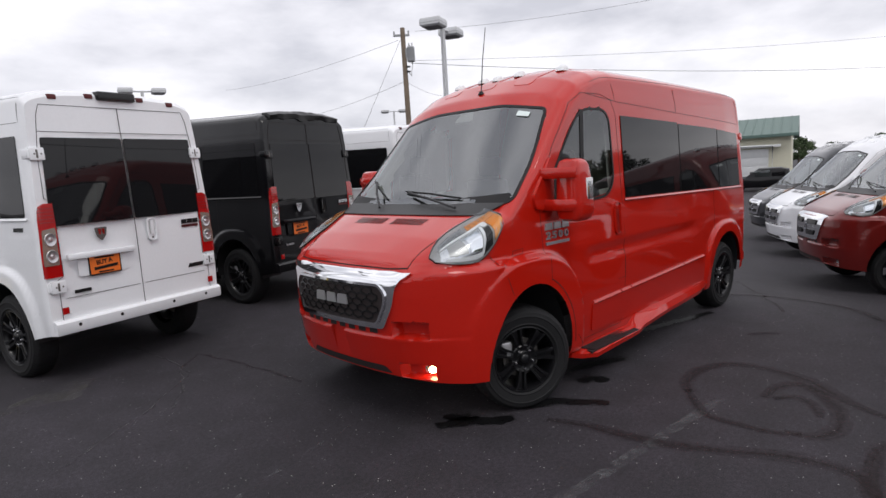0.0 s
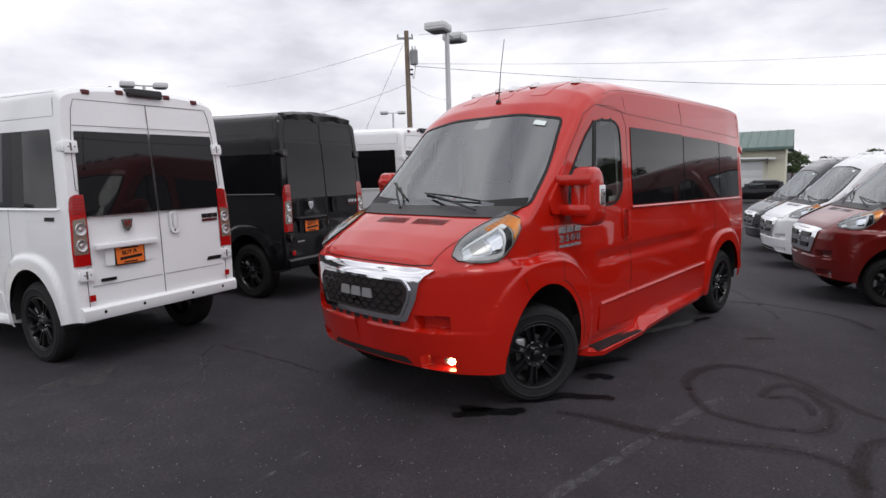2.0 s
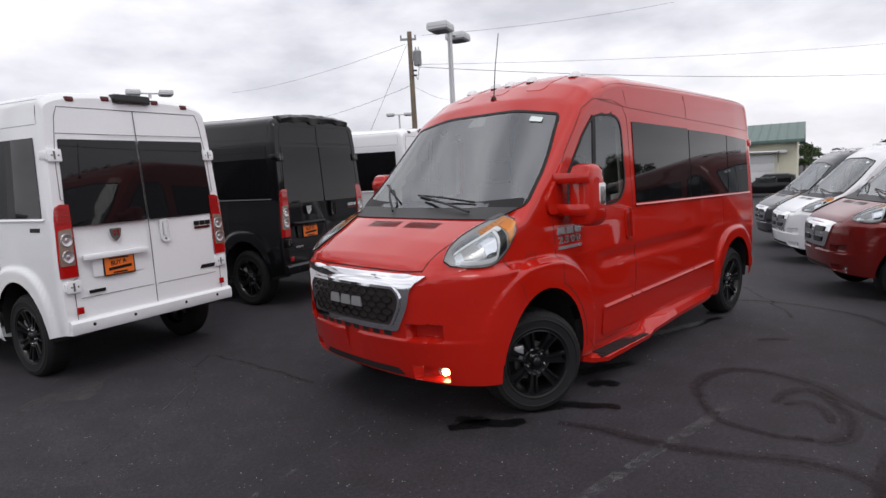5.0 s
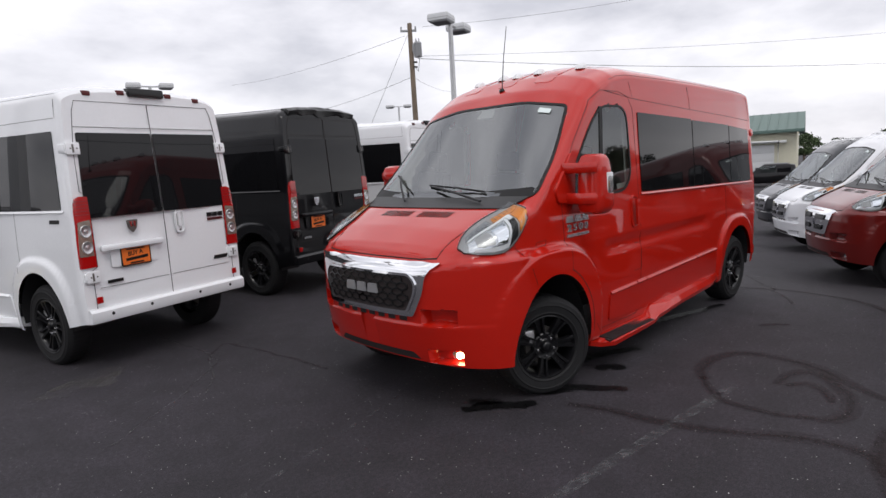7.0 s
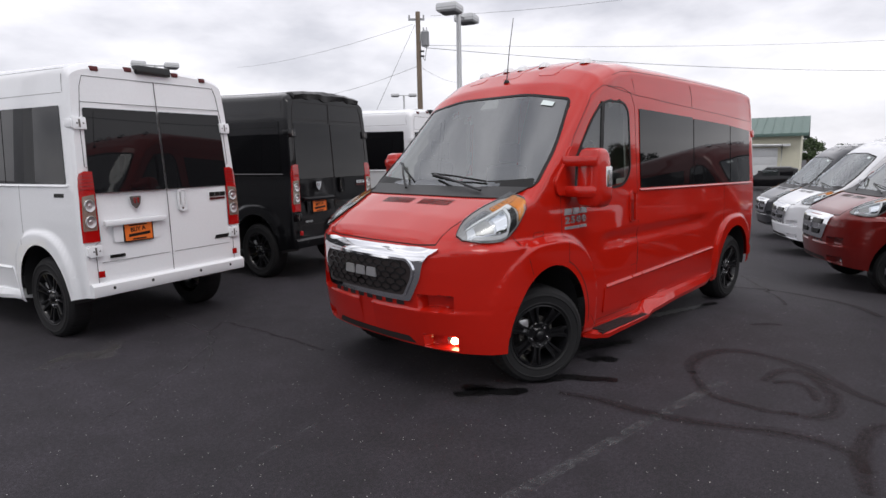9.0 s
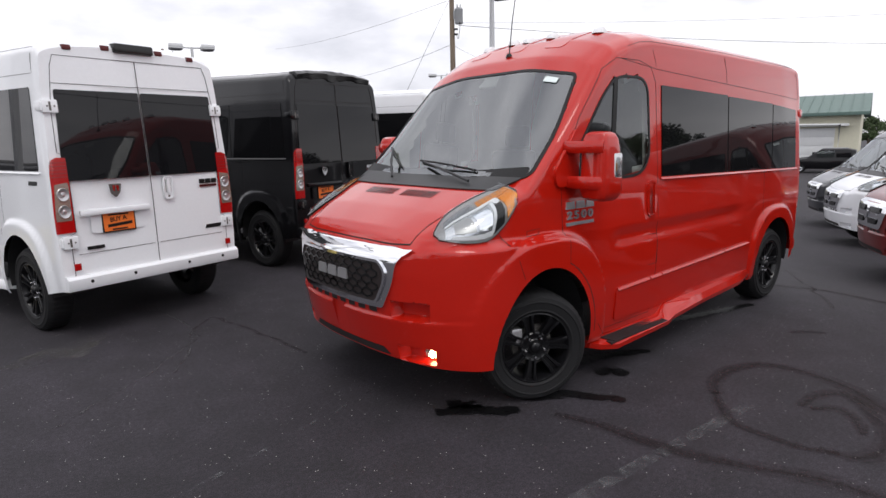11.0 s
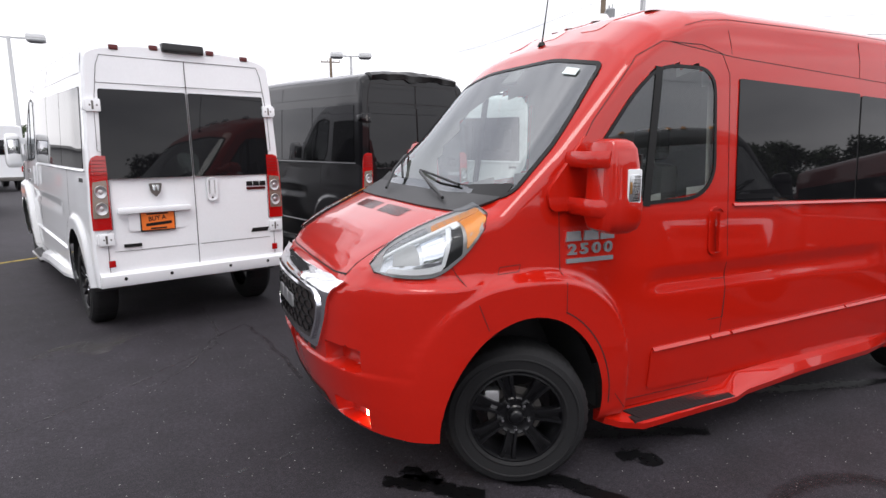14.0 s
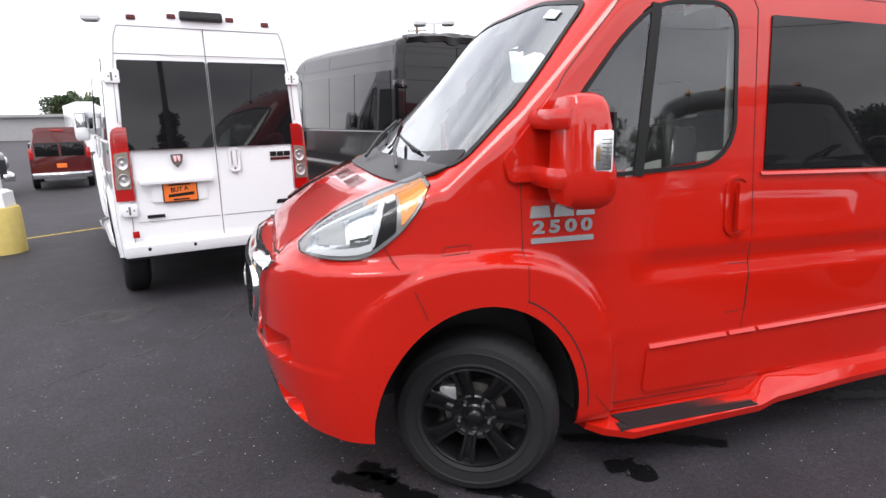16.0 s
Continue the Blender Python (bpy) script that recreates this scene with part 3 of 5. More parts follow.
def tail_lamp(van, s):
    """Tall rear lamp wrapped round the corner: red, clear with round bulbs, red."""
    def at(a, b, off):
        # a runs round the corner and on to the rear face
        bb = min(b, 1.6)
        if a > 0.45:
            edge = float(half(REAR - 0.004, bb))
            return (REAR + 0.002 + off, s * (edge + (0.835 - edge) * (a - 0.45) / 0.55), b)
        ang = max(a, 0) / 0.45 * math.pi / 2
        x = REAR - 0.004 - 0.115 * (1 - math.sin(ang))
        return (x + off * math.sin(ang), s * (float(half(x, bb)) + off * math.cos(ang)), b)
    def band(name, pts, mat, off, depth=0.02, label=""):
        return part(name, panel(pts, at, off, depth, 0.09), mat, lamp if name != "tail_lamp" else van, label)
    lamp = None
    lamp = band("tail_lamp", [(0.36, 0.97), (1.0, 0.97), (1.0, 1.605), (0.70, 1.61), (0.52, 1.59), (0.42, 1.54), (0.36, 1.48)], REDLENS, 0.010, 0.03, "tall red and clear tail lamp")
    band("clear_lens", rounded([(0.46, 1.075), (0.95, 1.075), (0.95, 1.40), (0.50, 1.385)], 0.03), LENSWARM, 0.016, 0.01, "clear lens")
    for z in (1.300, 1.155):
        x, y, _ = at(0.74, z, 0.018)
        part("bulb", lathe([(0.0, 0.012), (0.014, 0.011), (0.020, 0.003), (0.040, 0.004), (0.052, 0.010), (0.058, -0.004)], 24, "x", None, (x, y, z)), SATIN, lamp)
    for k in range(5):
        band("lens_rib", [(0.42, 1.445 + k * 0.03), (0.98, 1.445 + k * 0.03), (0.98, 1.449 + k * 0.03), (0.42, 1.449 + k * 0.03)], BADGERED, 0.013, 0.004)


def grille_new(van):
    """Wide chrome frame round a black honeycomb, with a plain bar where the emblem sits."""
    outer = rounded([(-0.72, 1.160), (-0.62, 1.09), (-0.595, 0.95), (-0.51, 0.775), (0.51, 0.775), (0.595, 0.95), (0.62, 1.09), (0.72, 1.160), (0.3, 1.148), (-0.3, 1.148)], [0.01, 0.05, 0.05, 0.03, 0.03, 0.05, 0.05, 0.01, 0, 0])
    inner = rounded([(-0.49, 1.085), (-0.545, 1.02), (-0.53, 0.94), (-0.465, 0.812), (0.465, 0.812), (0.53, 0.94), (0.545, 1.02), (0.49, 1.085)], 0.03)
    frame_ob = part("grille", panel(outer, on_front, 0.022, 0.03, 0.03), CHROME, van, "chrome grille frame with black honeycomb")
    ys = np.linspace(-0.42, 0.42, 21)
    brow = [(front_x(y, 1.135) + 0.004, y) for y in ys] + [(front_x(y, 1.135) + 0.052, y) for y in ys[::-1]]
    part("grille_brow", panel(brow, on_top, 0.014, 0.012, 0.05), CHROME, frame_ob)
    part("grille_rim", ribbon(inner + inner[:1], 0.016, on_front, 0.036, 0.016, 0.06), CHROME, frame_ob)
    part("grille_backing", panel(inner, on_front, 0.026, 0.01, 0.07), SEAM, frame_ob)
    bm = bmesh.new()
    for i in range(-7, 8):
        for j in range(-4, 5):
            cy, cz = (i + 0.5 * (j % 2)) * 0.096, 0.955 + j * 0.043
            if not all(inside(inner, cy + p, cz + q) for p, q in ((0.05, 0.012), (-0.05, 0.012), (0.05, -0.012), (-0.05, -0.012), (0, 0.03), (0, -0.03))):
                continue
            ring = [(cy - 0.048, cz - 0.012), (cy - 0.048, cz + 0.012), (cy, cz + 0.030), (cy + 0.048, cz + 0.012), (cy + 0.048, cz - 0.012), (cy, cz - 0.030)]
            ribbon(ring + ring[:1], 0.010, on_front, 0.034, 0.010, 0.2, bm)
    part("grille_mesh", bm, GRILLEBLACK, frame_ob)
    for a in (0.135, 0.0, -0.135):
        part("emblem_bar", panel(rounded([(a - 0.060, 0.925), (a + 0.060, 0.925), (a + 0.048, 0.995), (a - 0.048, 0.995)], 0.01), on_front, 0.042, 0.010, 0.2), SATIN, frame_ob)
    return frame_ob


def grille_old(van, paint):
    """Older nose: chrome frame with a cross of bars over four dark openings."""
    outer = rounded([(-0.58, 1.165), (-0.44, 0.78), (0.44, 0.78), (0.58, 1.165)], 0.05)
    frame_ob = part("grille", panel(outer, on_front, 0.02, 0.03, 0.05), CHROME, van, "chrome cross-bar grille")
    for s in (-1, 1):
        for lo, hi in ((0.845, 0.930), (1.015, 1.095)):
            a, b = 0.095, 0.34 + (0.05 if lo > 0.9 else 0)
            o = rounded([(s * a, lo), (s * b, lo), (s * (b + 0.03), hi), (s * a, hi)], 0.03)
            part("grille_opening", panel(o, on_front, 0.036, 0.012, 0.05), GRILLEBLACK, frame_ob)
    part("emblem", panel(rounded([(-0.05, 0.93), (0, 0.90), (0.05, 0.93), (0.06, 1.02), (-0.06, 1.02)], 0.01), on_front, 0.04, 0.012, 0.2), CHROME, frame_ob)
    return frame_ob


def make_van(paint, m, label, scale=(1, 1, 1), new_nose=True, markers=True, side_step=True, plate=True, steer=0.0):
    """A high-roof passenger van at the pose m; its nose points along -x, its front axle is the origin."""
    van = empty("van", m)
    van.scale = scale
    tagged(van, label, "van", "parked high-roof vans")
    body = part("body", body_mesh(step=0.025 if new_nose else 0.04, rows_low=96 if new_nose else 56), paint, van)
    # glass
    wsc = part("windshield", panel(WSCREEN, on_front, 0.004, 0.0, 0.07), GLASS, van, "sloping windshield reflecting cloudy sky")
    wsc.visible_shadow = False
    part("windshield_band", ribbon([WSCREEN[k % len(WSCREEN)] for k in range(len(WSCREEN) + 1)], 0.020, on_front, 0.008, 0.01), INK, wsc)
    part("windshield_frit", panel(rounded([(-0.94, 1.565), (0.94, 1.565), (0.93, 1.640), (0.5, 1.612), (-0.5, 1.612), (-0.93, 1.640)], 0.02), on_front, 0.006, 0.004, 0.08), INK, wsc)
    part("mirror_mount", panel(rounded([(-0.10, 2.25), (0.10, 2.25), (0.07, 2.34), (-0.07, 2.34)], 0.02), on_front, -0.004, 0.02, 0.1), CABIN, wsc)
    for s in (-1, 1):
        side = on_side(s)
        win = part("door_window", panel(DOORWIN, side, 0.002, 0.0, 0.1), DOORGLASS, van)
        win.visible_shadow = False
        part("window_seal", ribbon(DOORWIN + DOORWIN[:1], 0.020, side, 0.006, 0.01), INK, win)
        part("window_post", ribbon([(0.79, 1.50), (0.87, 2.26)], 0.05, side, 0.007, 0.01), INK, win)
        part("window_backing", panel([(1.50, 1.497), (REAR - 0.19, 1.497 - RISE * 0.7), (REAR - 0.19, 2.19 - FALL), (1.50, 2.222)], side, 0.003, 0.01, 0.2), INK, van)
        for g in GLASS_ROWS:
            part("side_window", panel(rounded([(min(u, REAR - 0.18), v - ((v > 2) * FALL + (v < 2) * RISE * 0.7) * (min(u, 4.5) - 1.5) / 3.0) for u, v in g], 0.02), side, 0.007, 0.02), TINT, van, "dark privacy glass")
        # seams of doors and panels
        lines = ([(0.20, 1.60), (0.21, 1.30), (0.215, 0.97)], [(0.58, 0.46), (0.66, 0.36), (1.40, 0.36), (1.44, 0.6), (1.46, 1.07), (1.44, 1.5), (1.42, 2.25), (1.36, 2.36), (1.2, 2.40), (0.9, 2.40), (0.72, 2.31), (0.42, 1.96), (0.20, 1.60)],
                 [(0.95, 2.40), (1.47, 2.345), (REAR - 0.12, 2.30 - FALL)], [(2.66, 2.33 - FALL * 0.4), (2.66, 2.56 - FALL * 0.4)], [(1.08, 2.50), (1.25, 2.545), (1.42, 2.560), (2.66, 2.565), (REAR - 0.12, 2.515), (REAR - 0.10, 2.30 - FALL)], [(-0.42, 1.27), (-0.30, 1.07), (-0.245, 0.94)], [(1.44, 2.36), (1.42, 2.55)], [(1.34, 1.035), (1.465, 1.03)], [(1.46, 1.03), (1.455, 0.785), (1.33, 0.78)], [(-0.15, 1.235), (-0.03, 1.240), (-0.04, 1.205), (-0.16, 1.20), (-0.15, 1.235)], [(BASE - 0.33, 0.90), (BASE - 0.33, 1.48)])
        bm = bmesh.new()
        for ln in lines:
            ribbon(ln, 0.0032, side, 0.0015, 0.004, 0.05, bm)
        lip = [(0.62 * 0.87 * math.cos(a), ARCH + 0.62 * math.sin(a)) for a in np.linspace(0.0, 1.17, 15)]
        ribbon(lip, 0.007, side, 0.0015, 0.004, 0.05, bm)
        part("panel_gap", bm, SEAM, body)
        # rub strip along the flank
        part("rub_strip", panel(rounded([(0.88, 0.40), (BASE - 0.60, 0.40), (BASE - 0.64, 0.66 + RISE), (0.88, 0.66)], 0.04), side, 0.012, 0.02, 0.2), paint, van)
        for a, b in ((0.89, 1.34), (1.36, 1.52), (1.54, 2.66), (2.68, BASE - 0.66)):
            part("rub_strip", panel([(a, 0.648), (b, 0.648), (b, 0.664), (a, 0.664)], lambda u, v, off: side(u, v + RISE * (u - 0.88) / 2.6, off + 0.016 * (0.664 - v) / 0.016), 0.010, 0.012, 0.4), paint, van)
        part("window_ledge", panel([(1.48, 1.476), (REAR - 0.14, 1.476), (REAR - 0.14, 1.490), (1.48, 1.490)], lambda u, v, off: side(u, v - RISE * 0.7 * (u - 1.48) / 3.0, off + 0.012 * (1.490 - v) / 0.014), 0.006, 0.01, 0.4), paint, van)
        if paint is WHITE and not new_nose:
            part("dealer_mark", panel([(REAR - 0.42, 1.375), (REAR - 0.25, 1.375), (REAR - 0.24, 1.41), (REAR - 0.41, 1.41)], side, 0.004, 0.004, 0.2), INK, van)
        # handle
        oval_rim = rounded([(1.285, 1.19), (1.405, 1.19), (1.405, 1.47), (1.285, 1.47)], 0.058)
        hd = part("door_handle", panel(oval_rim, side, 0.003, 0.012, 0.1), paint, van)
        part("handle_rim", ribbon(oval_rim + oval_rim[:1], 0.014, side, 0.012, 0.012, 0.1), paint, hd)
        part("grip", ribbon([(1.345, 1.215), (1.345, 1.445)], 0.042, side, 0.048, 0.022, 0.1), paint, hd)
        # badges: plain bars
        bd = part("badge", panel([(0.235, 1.315), (0.575, 1.315), (0.575, 1.397), (0.235, 1.397)], side, 0.002, 0.003, 0.2), paint, van)
        if s < 0:
            for a, b in ((0.245, 0.345), (0.36, 0.46), (0.47, 0.565)):
                part("badge_bar", panel([(a, 1.338), (b, 1.338), (b - 0.008, 1.390), (a + 0.008, 1.390)], side, 0.010, 0.01, 0.2), BADGE, bd)
            if new_nose:
                for ch, dx in zip("2500", (-0.118, -0.040, 0.040, 0.119)):
                    lettering(ch, 0.078, 0.004, pose(0.405 + dx, -float(half(0.4, 1.29)) - 0.006, 1.292, 90, 0, 0) @ Matrix.Diagonal((1.45, 1, 1, 1)), BADGE, bd, "badge_digit", bold=0.003)
            part("badge_strip", panel([(0.25, 1.222), (0.56, 1.222), (0.56, 1.246), (0.25, 1.246)], side, 0.008, 0.008, 0.2), BADGE, bd)
        # step along the sill
        if side_step:
            def sec(x, y1, zt):
                up = float(smooth(1.52, 1.60, x))
                return [(x, s * 0.93, 0.305 + 0.115 * up), (x, s * (y1 - 0.06 + 0.035 * up), zt + 0.012 + 0.035 * up), (x, s * y1, zt - 0.005), (x, s * (y1 - 0.01), zt - 0.045), (x, s * 0.93, zt - 0.06)]
            bm = loft([sec(0.56, 1.03, 0.30), sec(0.63, 1.09, 0.285), sec(0.76, 1.148, 0.275), sec(1.53, 1.130, 0.288), sec(1.64, 1.118, 0.312), sec(2.2, 1.10, 0.345), sec(BASE - 0.90, 1.085, 0.370), sec(BASE - 0.58, 1.04, 0.385), sec(BASE - 0.52, 1.01, 0.39)])
            st = part("running_board", bm, paint, van, "moulded running board with ribbed black tread")
            bm = bmesh.new()
            for k in range(9):
                y0 = s * (1.012 + 0.0125 * k)
                ya = sorted((y0, y0 + s * 0.009))
                box(bm, 0.71 + 0.004 * k, ya[0], 0.28, 1.50, ya[1], 0.304 - 0.0012 * k)
            ya = sorted((s * 1.005, s * 1.126))
            box(bm, 0.70, ya[0], 0.27, 1.51, ya[1], 0.290)
            part("step_tread", bm, PLASTIC, st)
        # arch liners
        for cx, arch, wide in ((0.0, 0.565, 0.87), (BASE, 0.51, 0.93)):
            bm = bmesh.new()
            pr = []
            for k in range(25):
                a = math.pi * (k / 24 * 1.04 - 0.02)
                lx, lz = cx + (arch + 0.006) * wide * math.cos(a), ARCH + (arch + 0.006) * math.sin(a)
                pr.append([bm.verts.new((lx, s * y, lz)) for y in (min(1.02, float(half(lx, lz)) - 0.035), 0.60)] + [bm.verts.new((cx + 0.1 * math.cos(a), s * 0.58, HUB + 0.1 * math.sin(a)))])
            for u, v in zip(pr, pr[1:]):
                bm.faces.new((u[0], u[1], v[1], v[0]))
                bm.faces.new((u[1], u[2], v[2], v[1]))
            part("wheel_arch_liner", bm, PLASTIC, van)
            wheel_parts(van, cx - (0.008 if cx == 0 else 0), s, steer if cx == 0 else 0)
        mirror_unit(van, s, paint)
        headlamp(van, s)
        tail_lamp(van, s)
        # lower nose: pocket and fog lamp
        fl = part("fog_lamp", panel(rounded([(s * 0.70, 0.445), (s * 0.79, 0.445), (s * 0.79, 0.500), (s * 0.70, 0.500)], 0.02), on_front, 0.002, 0.004, 0.03), SILVER, van, "lit fog lamp in the bumper" if new_nose else "fog lamp in the bumper")
        x, y, z = on_front(s * 0.755, 0.474, 0.0)
        part("bulb", lathe([(0.0, -0.032), (0.014, -0.030), (0.024, -0.018), (0.027, 0.03)], 20, "x", None, (x, y, z)), LAMPON if new_nose and s < 0 else SILVER, fl)
    # nose
    if new_nose:
        grille_new(van)
    else:
        grille_old(van, paint)
    for y0 in np.linspace(-0.44, 0.36, 8):
        part("bumper_slot", panel(rounded([(y0, 0.735), (y0 + 0.075, 0.735), (y0 + 0.075, 0.768), (y0, 0.768)], 0.008), on_front, 0.003, 0.0, 0.1), SEAM, van)
    part("lower_intake", panel(rounded([(-0.50, 0.435), (0.50, 0.435), (0.44, 0.49), (-0.44, 0.49)], 0.02), on_front, 0.003, 0.0, 0.06), SEAM, van)
    bm = bmesh.new()
    hood = [(-0.66, 1.192), (-0.5, 1.180), (0.0, 1.174), (0.5, 1.180), (0.66, 1.192)]
    ribbon(hood, 0.008, on_front, 0.003, 0.005, 0.05, bm)
    for s in (-1, 1):
        ribbon([(s * 0.66, 1.185), (s * 0.68, 1.30), (s * 0.76, 1.42), (s * 0.84, 1.50)], 0.006, on_front, 0.002, 0.005, 0.04, bm)
    part("hood_gap", bm, SEAM, body)
    cowl = part("cowl", panel(rounded([(-0.84, 1.495), (0.84, 1.495), (0.93, 1.572), (-0.93, 1.572)], 0.02), on_front, 0.010, 0.012, 0.08), PLASTIC, van)
    for y0 in (-0.42, 0.04):
        bm = bmesh.new()
        for k in range(19):
            a = y0 + k * 0.0195
            panel([(a + 0.016, 1.438), (a + 0.025, 1.438), (a + 0.009, 1.476), (a, 1.476)], on_front, 0.003, 0.0, 0.5, bm)
        part("hood_vent", bm, SEAM, van)
    for y0, y1, z1 in ((-0.58, 0.10, 1.640), (0.30, 0.66, 1.735)):
        p0, p1 = Vector(on_front(y0, 1.525, 0.03)), Vector(on_front(y1, z1, 0.035))
        wp = part("wiper", tube([p0, p0.lerp(p1, 0.5) + Vector((-0.015, 0, 0.01)), p1], 0.010), PLASTIC, van)
        a, b = Vector(on_front(y0 + 0.06, 1.600, 0.022)), Vector(on_front(y1 + 0.08, z1 + 0.02, 0.018))
        part("wiper_blade", tube([a, a.lerp(b, 0.5) + Vector((-0.02, 0, 0.01)), b], 0.008), INK, wp)
    st = part("sticker", panel([(-0.72, 2.215), (-0.60, 2.235), (-0.60, 2.275), (-0.72, 2.25)], on_front, 0.014, 0.004, 0.2), PAPER, van)
    # roof
    base = Vector(on_top(0.74, -0.02, 0.0))
    if new_nose:
        ant = part("antenna", tube([base, base + Vector((0.04, 0, 0.30)), base + Vector((0.10, 0, 0.60))], 0.0055, 6, None, 0.6), INK, van)
        part("antenna_base", lathe([(0.0, 0.03), (0.018, 0.025), (0.03, 0.0)], 14, "z", None, base), INK, ant)
    for y in (-0.43, 0.0, 0.43):
        part("roof_rib", panel(rounded([(0.80, y - 0.10), (REAR - 0.35, y - 0.13), (REAR - 0.35, y + 0.13), (0.80, y + 0.10)], 0.05), on_top, 0.006, 0.012, 0.12), paint, body)
    if markers:
        for y in (-0.62, -0.22, 0.0, 0.22, 0.62):
            x = 1.02 + 0.22 * abs(y)
            p = on_top(x, y, 0.0)
            part("marker_light", loft([oval(p[0], p[1], 0.075, 0.05, p[2] - 0.01, 2.2), oval(p[0], p[1], 0.06, 0.042, p[2] + 0.02, 2.2), oval(p[0] + 0.015, p[1], 0.03, 0.02, p[2] + 0.042, 2.2)]), WHITEPL if paint is not BLACK else AMBER, van, "clear roof marker light")
    # rear doors
    bm = bmesh.new()
    ribbon([(0.0, 0.57), (0.0, 2.45 - FALL * 0.5)], 0.006, on_rear, 0.003, 0.004, 0.3, bm)
    for s in (-1, 1):
        ribbon([(s * 0.835, 0.57), (s * 0.835, 0.94), (s * 0.78, 0.97), (s * 0.78, 1.62), (s * 0.845, 1.65), (s * 0.835, 2.0), (s * 0.785, 2.36), (s * 0.75, 2.45 - FALL * 0.5), (0, 2.45 - FALL * 0.5)], 0.0042, on_rear, 0.003, 0.004, 0.2, bm)
        ribbon([(s * 0.835, 0.57), (0, 0.57)], 0.005, on_rear, 0.003, 0.004, 0.2, bm)
        ribbon([(s * 0.80, 2.22), (0, 2.22)], 0.004, on_rear, 0.003, 0.004, 0.2, bm)
        ribbon([(s * 0.78, 0.77), (s * 0.03, 0.77)], 0.0035, on_rear, 0.003, 0.004, 0.2, bm)
    part("panel_gap", bm, SEAM, body)
    for s in (-1, 1):
        a, b = sorted((s * 0.012, s * 0.825))
        part("rear_window", panel(rounded([(a, 1.41), (b, 1.41), (b - (0.035 if s > 0 else 0), 2.17), (a + (0.035 if s < 0 else 0), 2.17)], 0.02), on_rear, 0.006, 0.01, 0.4), TINT, van, "dark privacy glass")
        for z in (2.03, 0.885):
            hg = part("hinge", box(bmesh.new(), REAR - 0.01, s * 0.845 - 0.065, z - 0.055, REAR + 0.030, s * 0.845 + 0.065, z + 0.055, 0.012), paint, van)
            ya = sorted((s * 0.87, s * 0.925))
            part("hinge_arm", box(bmesh.new(), REAR - 0.10, ya[0], z - 0.04, REAR + 0.02, ya[1], z + 0.04, 0.012), paint, hg)
            part("hinge_gap", box(bmesh.new(), REAR + 0.026, s * 0.845 - 0.012, z - 0.036, REAR + 0.032, s * 0.845 + 0.006, z + 0.036, 0.0), STEEL, hg)
            for q in (-0.03, 0.03):
                part("bolt", lathe([(0.0, 0.034), (0.008, 0.032), (0.009, 0.02)], 8, "x", None, (REAR, s * 0.84 + q, z)), STEEL, hg)
        part("reflector", box(bmesh.new(), REAR + 0.03, s * 0.82 - 0.03, 0.64, REAR + 0.042, s * 0.82 + 0.03, 0.70, 0.004), REDLENS, van)
        part("rear_marker", box(bmesh.new(), REAR - 0.10, s * 0.62 - 0.04, 2.500, REAR + 0.012, s * 0.62 + 0.04, 2.545, 0.012), BADGERED, van)
        part("rear_marker", box(bmesh.new(), REAR - 0.10, s * 0.27 - 0.04, 2.525, REAR + 0.012, s * 0.27 + 0.04, 2.570, 0.012), BADGERED, van)
    if paint is BLACK:
        rnd = random.Random(5)
        secs = []
        for k in range(25):
            y = -0.74 + k * 0.0617
            u, w = 0.045 + rnd.uniform(-0.012, 0.012) + 0.03 * math.exp(-(y / 0.2) ** 2), rnd.uniform(-0.01, 0.01)
            zt = 2.600 - 0.10 * abs(y) ** 3
            secs.append([(REAR - 0.16, y, zt - 0.03), (REAR - 0.12 + w, y, zt + u * 0.5), (REAR - 0.02 + w, y, zt + u * 0.35), (REAR + 0.035 + w, y, zt - u * 0.4), (REAR + 0.02, y, zt - u - 0.035 + w), (REAR - 0.06, y, zt - 0.09)])
        part("roof_edge_wrap", loft(secs), BAGBLACK, van, "crumpled black plastic wrap along the rear roof edge")
    else:
        part("stop_lamp", box(bmesh.new(), REAR - 0.08, -0.20, 2.515, REAR + 0.045, 0.20, 2.600, 0.022), GRILLEBLACK, van, "black high stop lamp with camera")
    bm = loft([[(REAR - 0.02, y, 0.465), (REAR + 0.05, y, 0.465), (REAR + 0.062, y, 0.49), (REAR + 0.060, y, 0.565), (REAR + 0.03, y, 0.590), (REAR - 0.02, y, 0.590)] for y in (-0.93, -0.5, 0, 0.5, 0.93)])
    bp = part("rear_bumper", bm, paint, van)
    for y in (-0.72, -0.3, 0.3, 0.72):
        part("sensor", lathe([(0.0, 0.072), (0.016, 0.070), (0.018, 0.05)], 12, "x", None, (REAR - 0.008, y, 0.530)), INK, bp)
    part("handle_bar", box(bmesh.new(), REAR, -0.74, 1.100, REAR + 0.050, -0.06, 1.155, 0.02), paint, van)
    hp = part("door_pull", panel(rounded([(0.12, 1.175), (0.225, 1.175), (0.225, 1.40), (0.12, 1.40)], 0.05), on_rear, 0.014, 0.014, 0.2), paint, van)
    pull_rim = rounded([(0.125, 1.18), (0.22, 1.18), (0.22, 1.395), (0.125, 1.395)], 0.045)
    part("pull_rim", ribbon(pull_rim + pull_rim[:1], 0.012, on_rear, 0.026, 0.014, 0.1), paint, hp)
    part("pull_grip", panel(rounded([(0.155, 1.235), (0.19, 1.235), (0.19, 1.375), (0.155, 1.375)], 0.014), on_rear, 0.030, 0.018, 0.2), paint, hp)
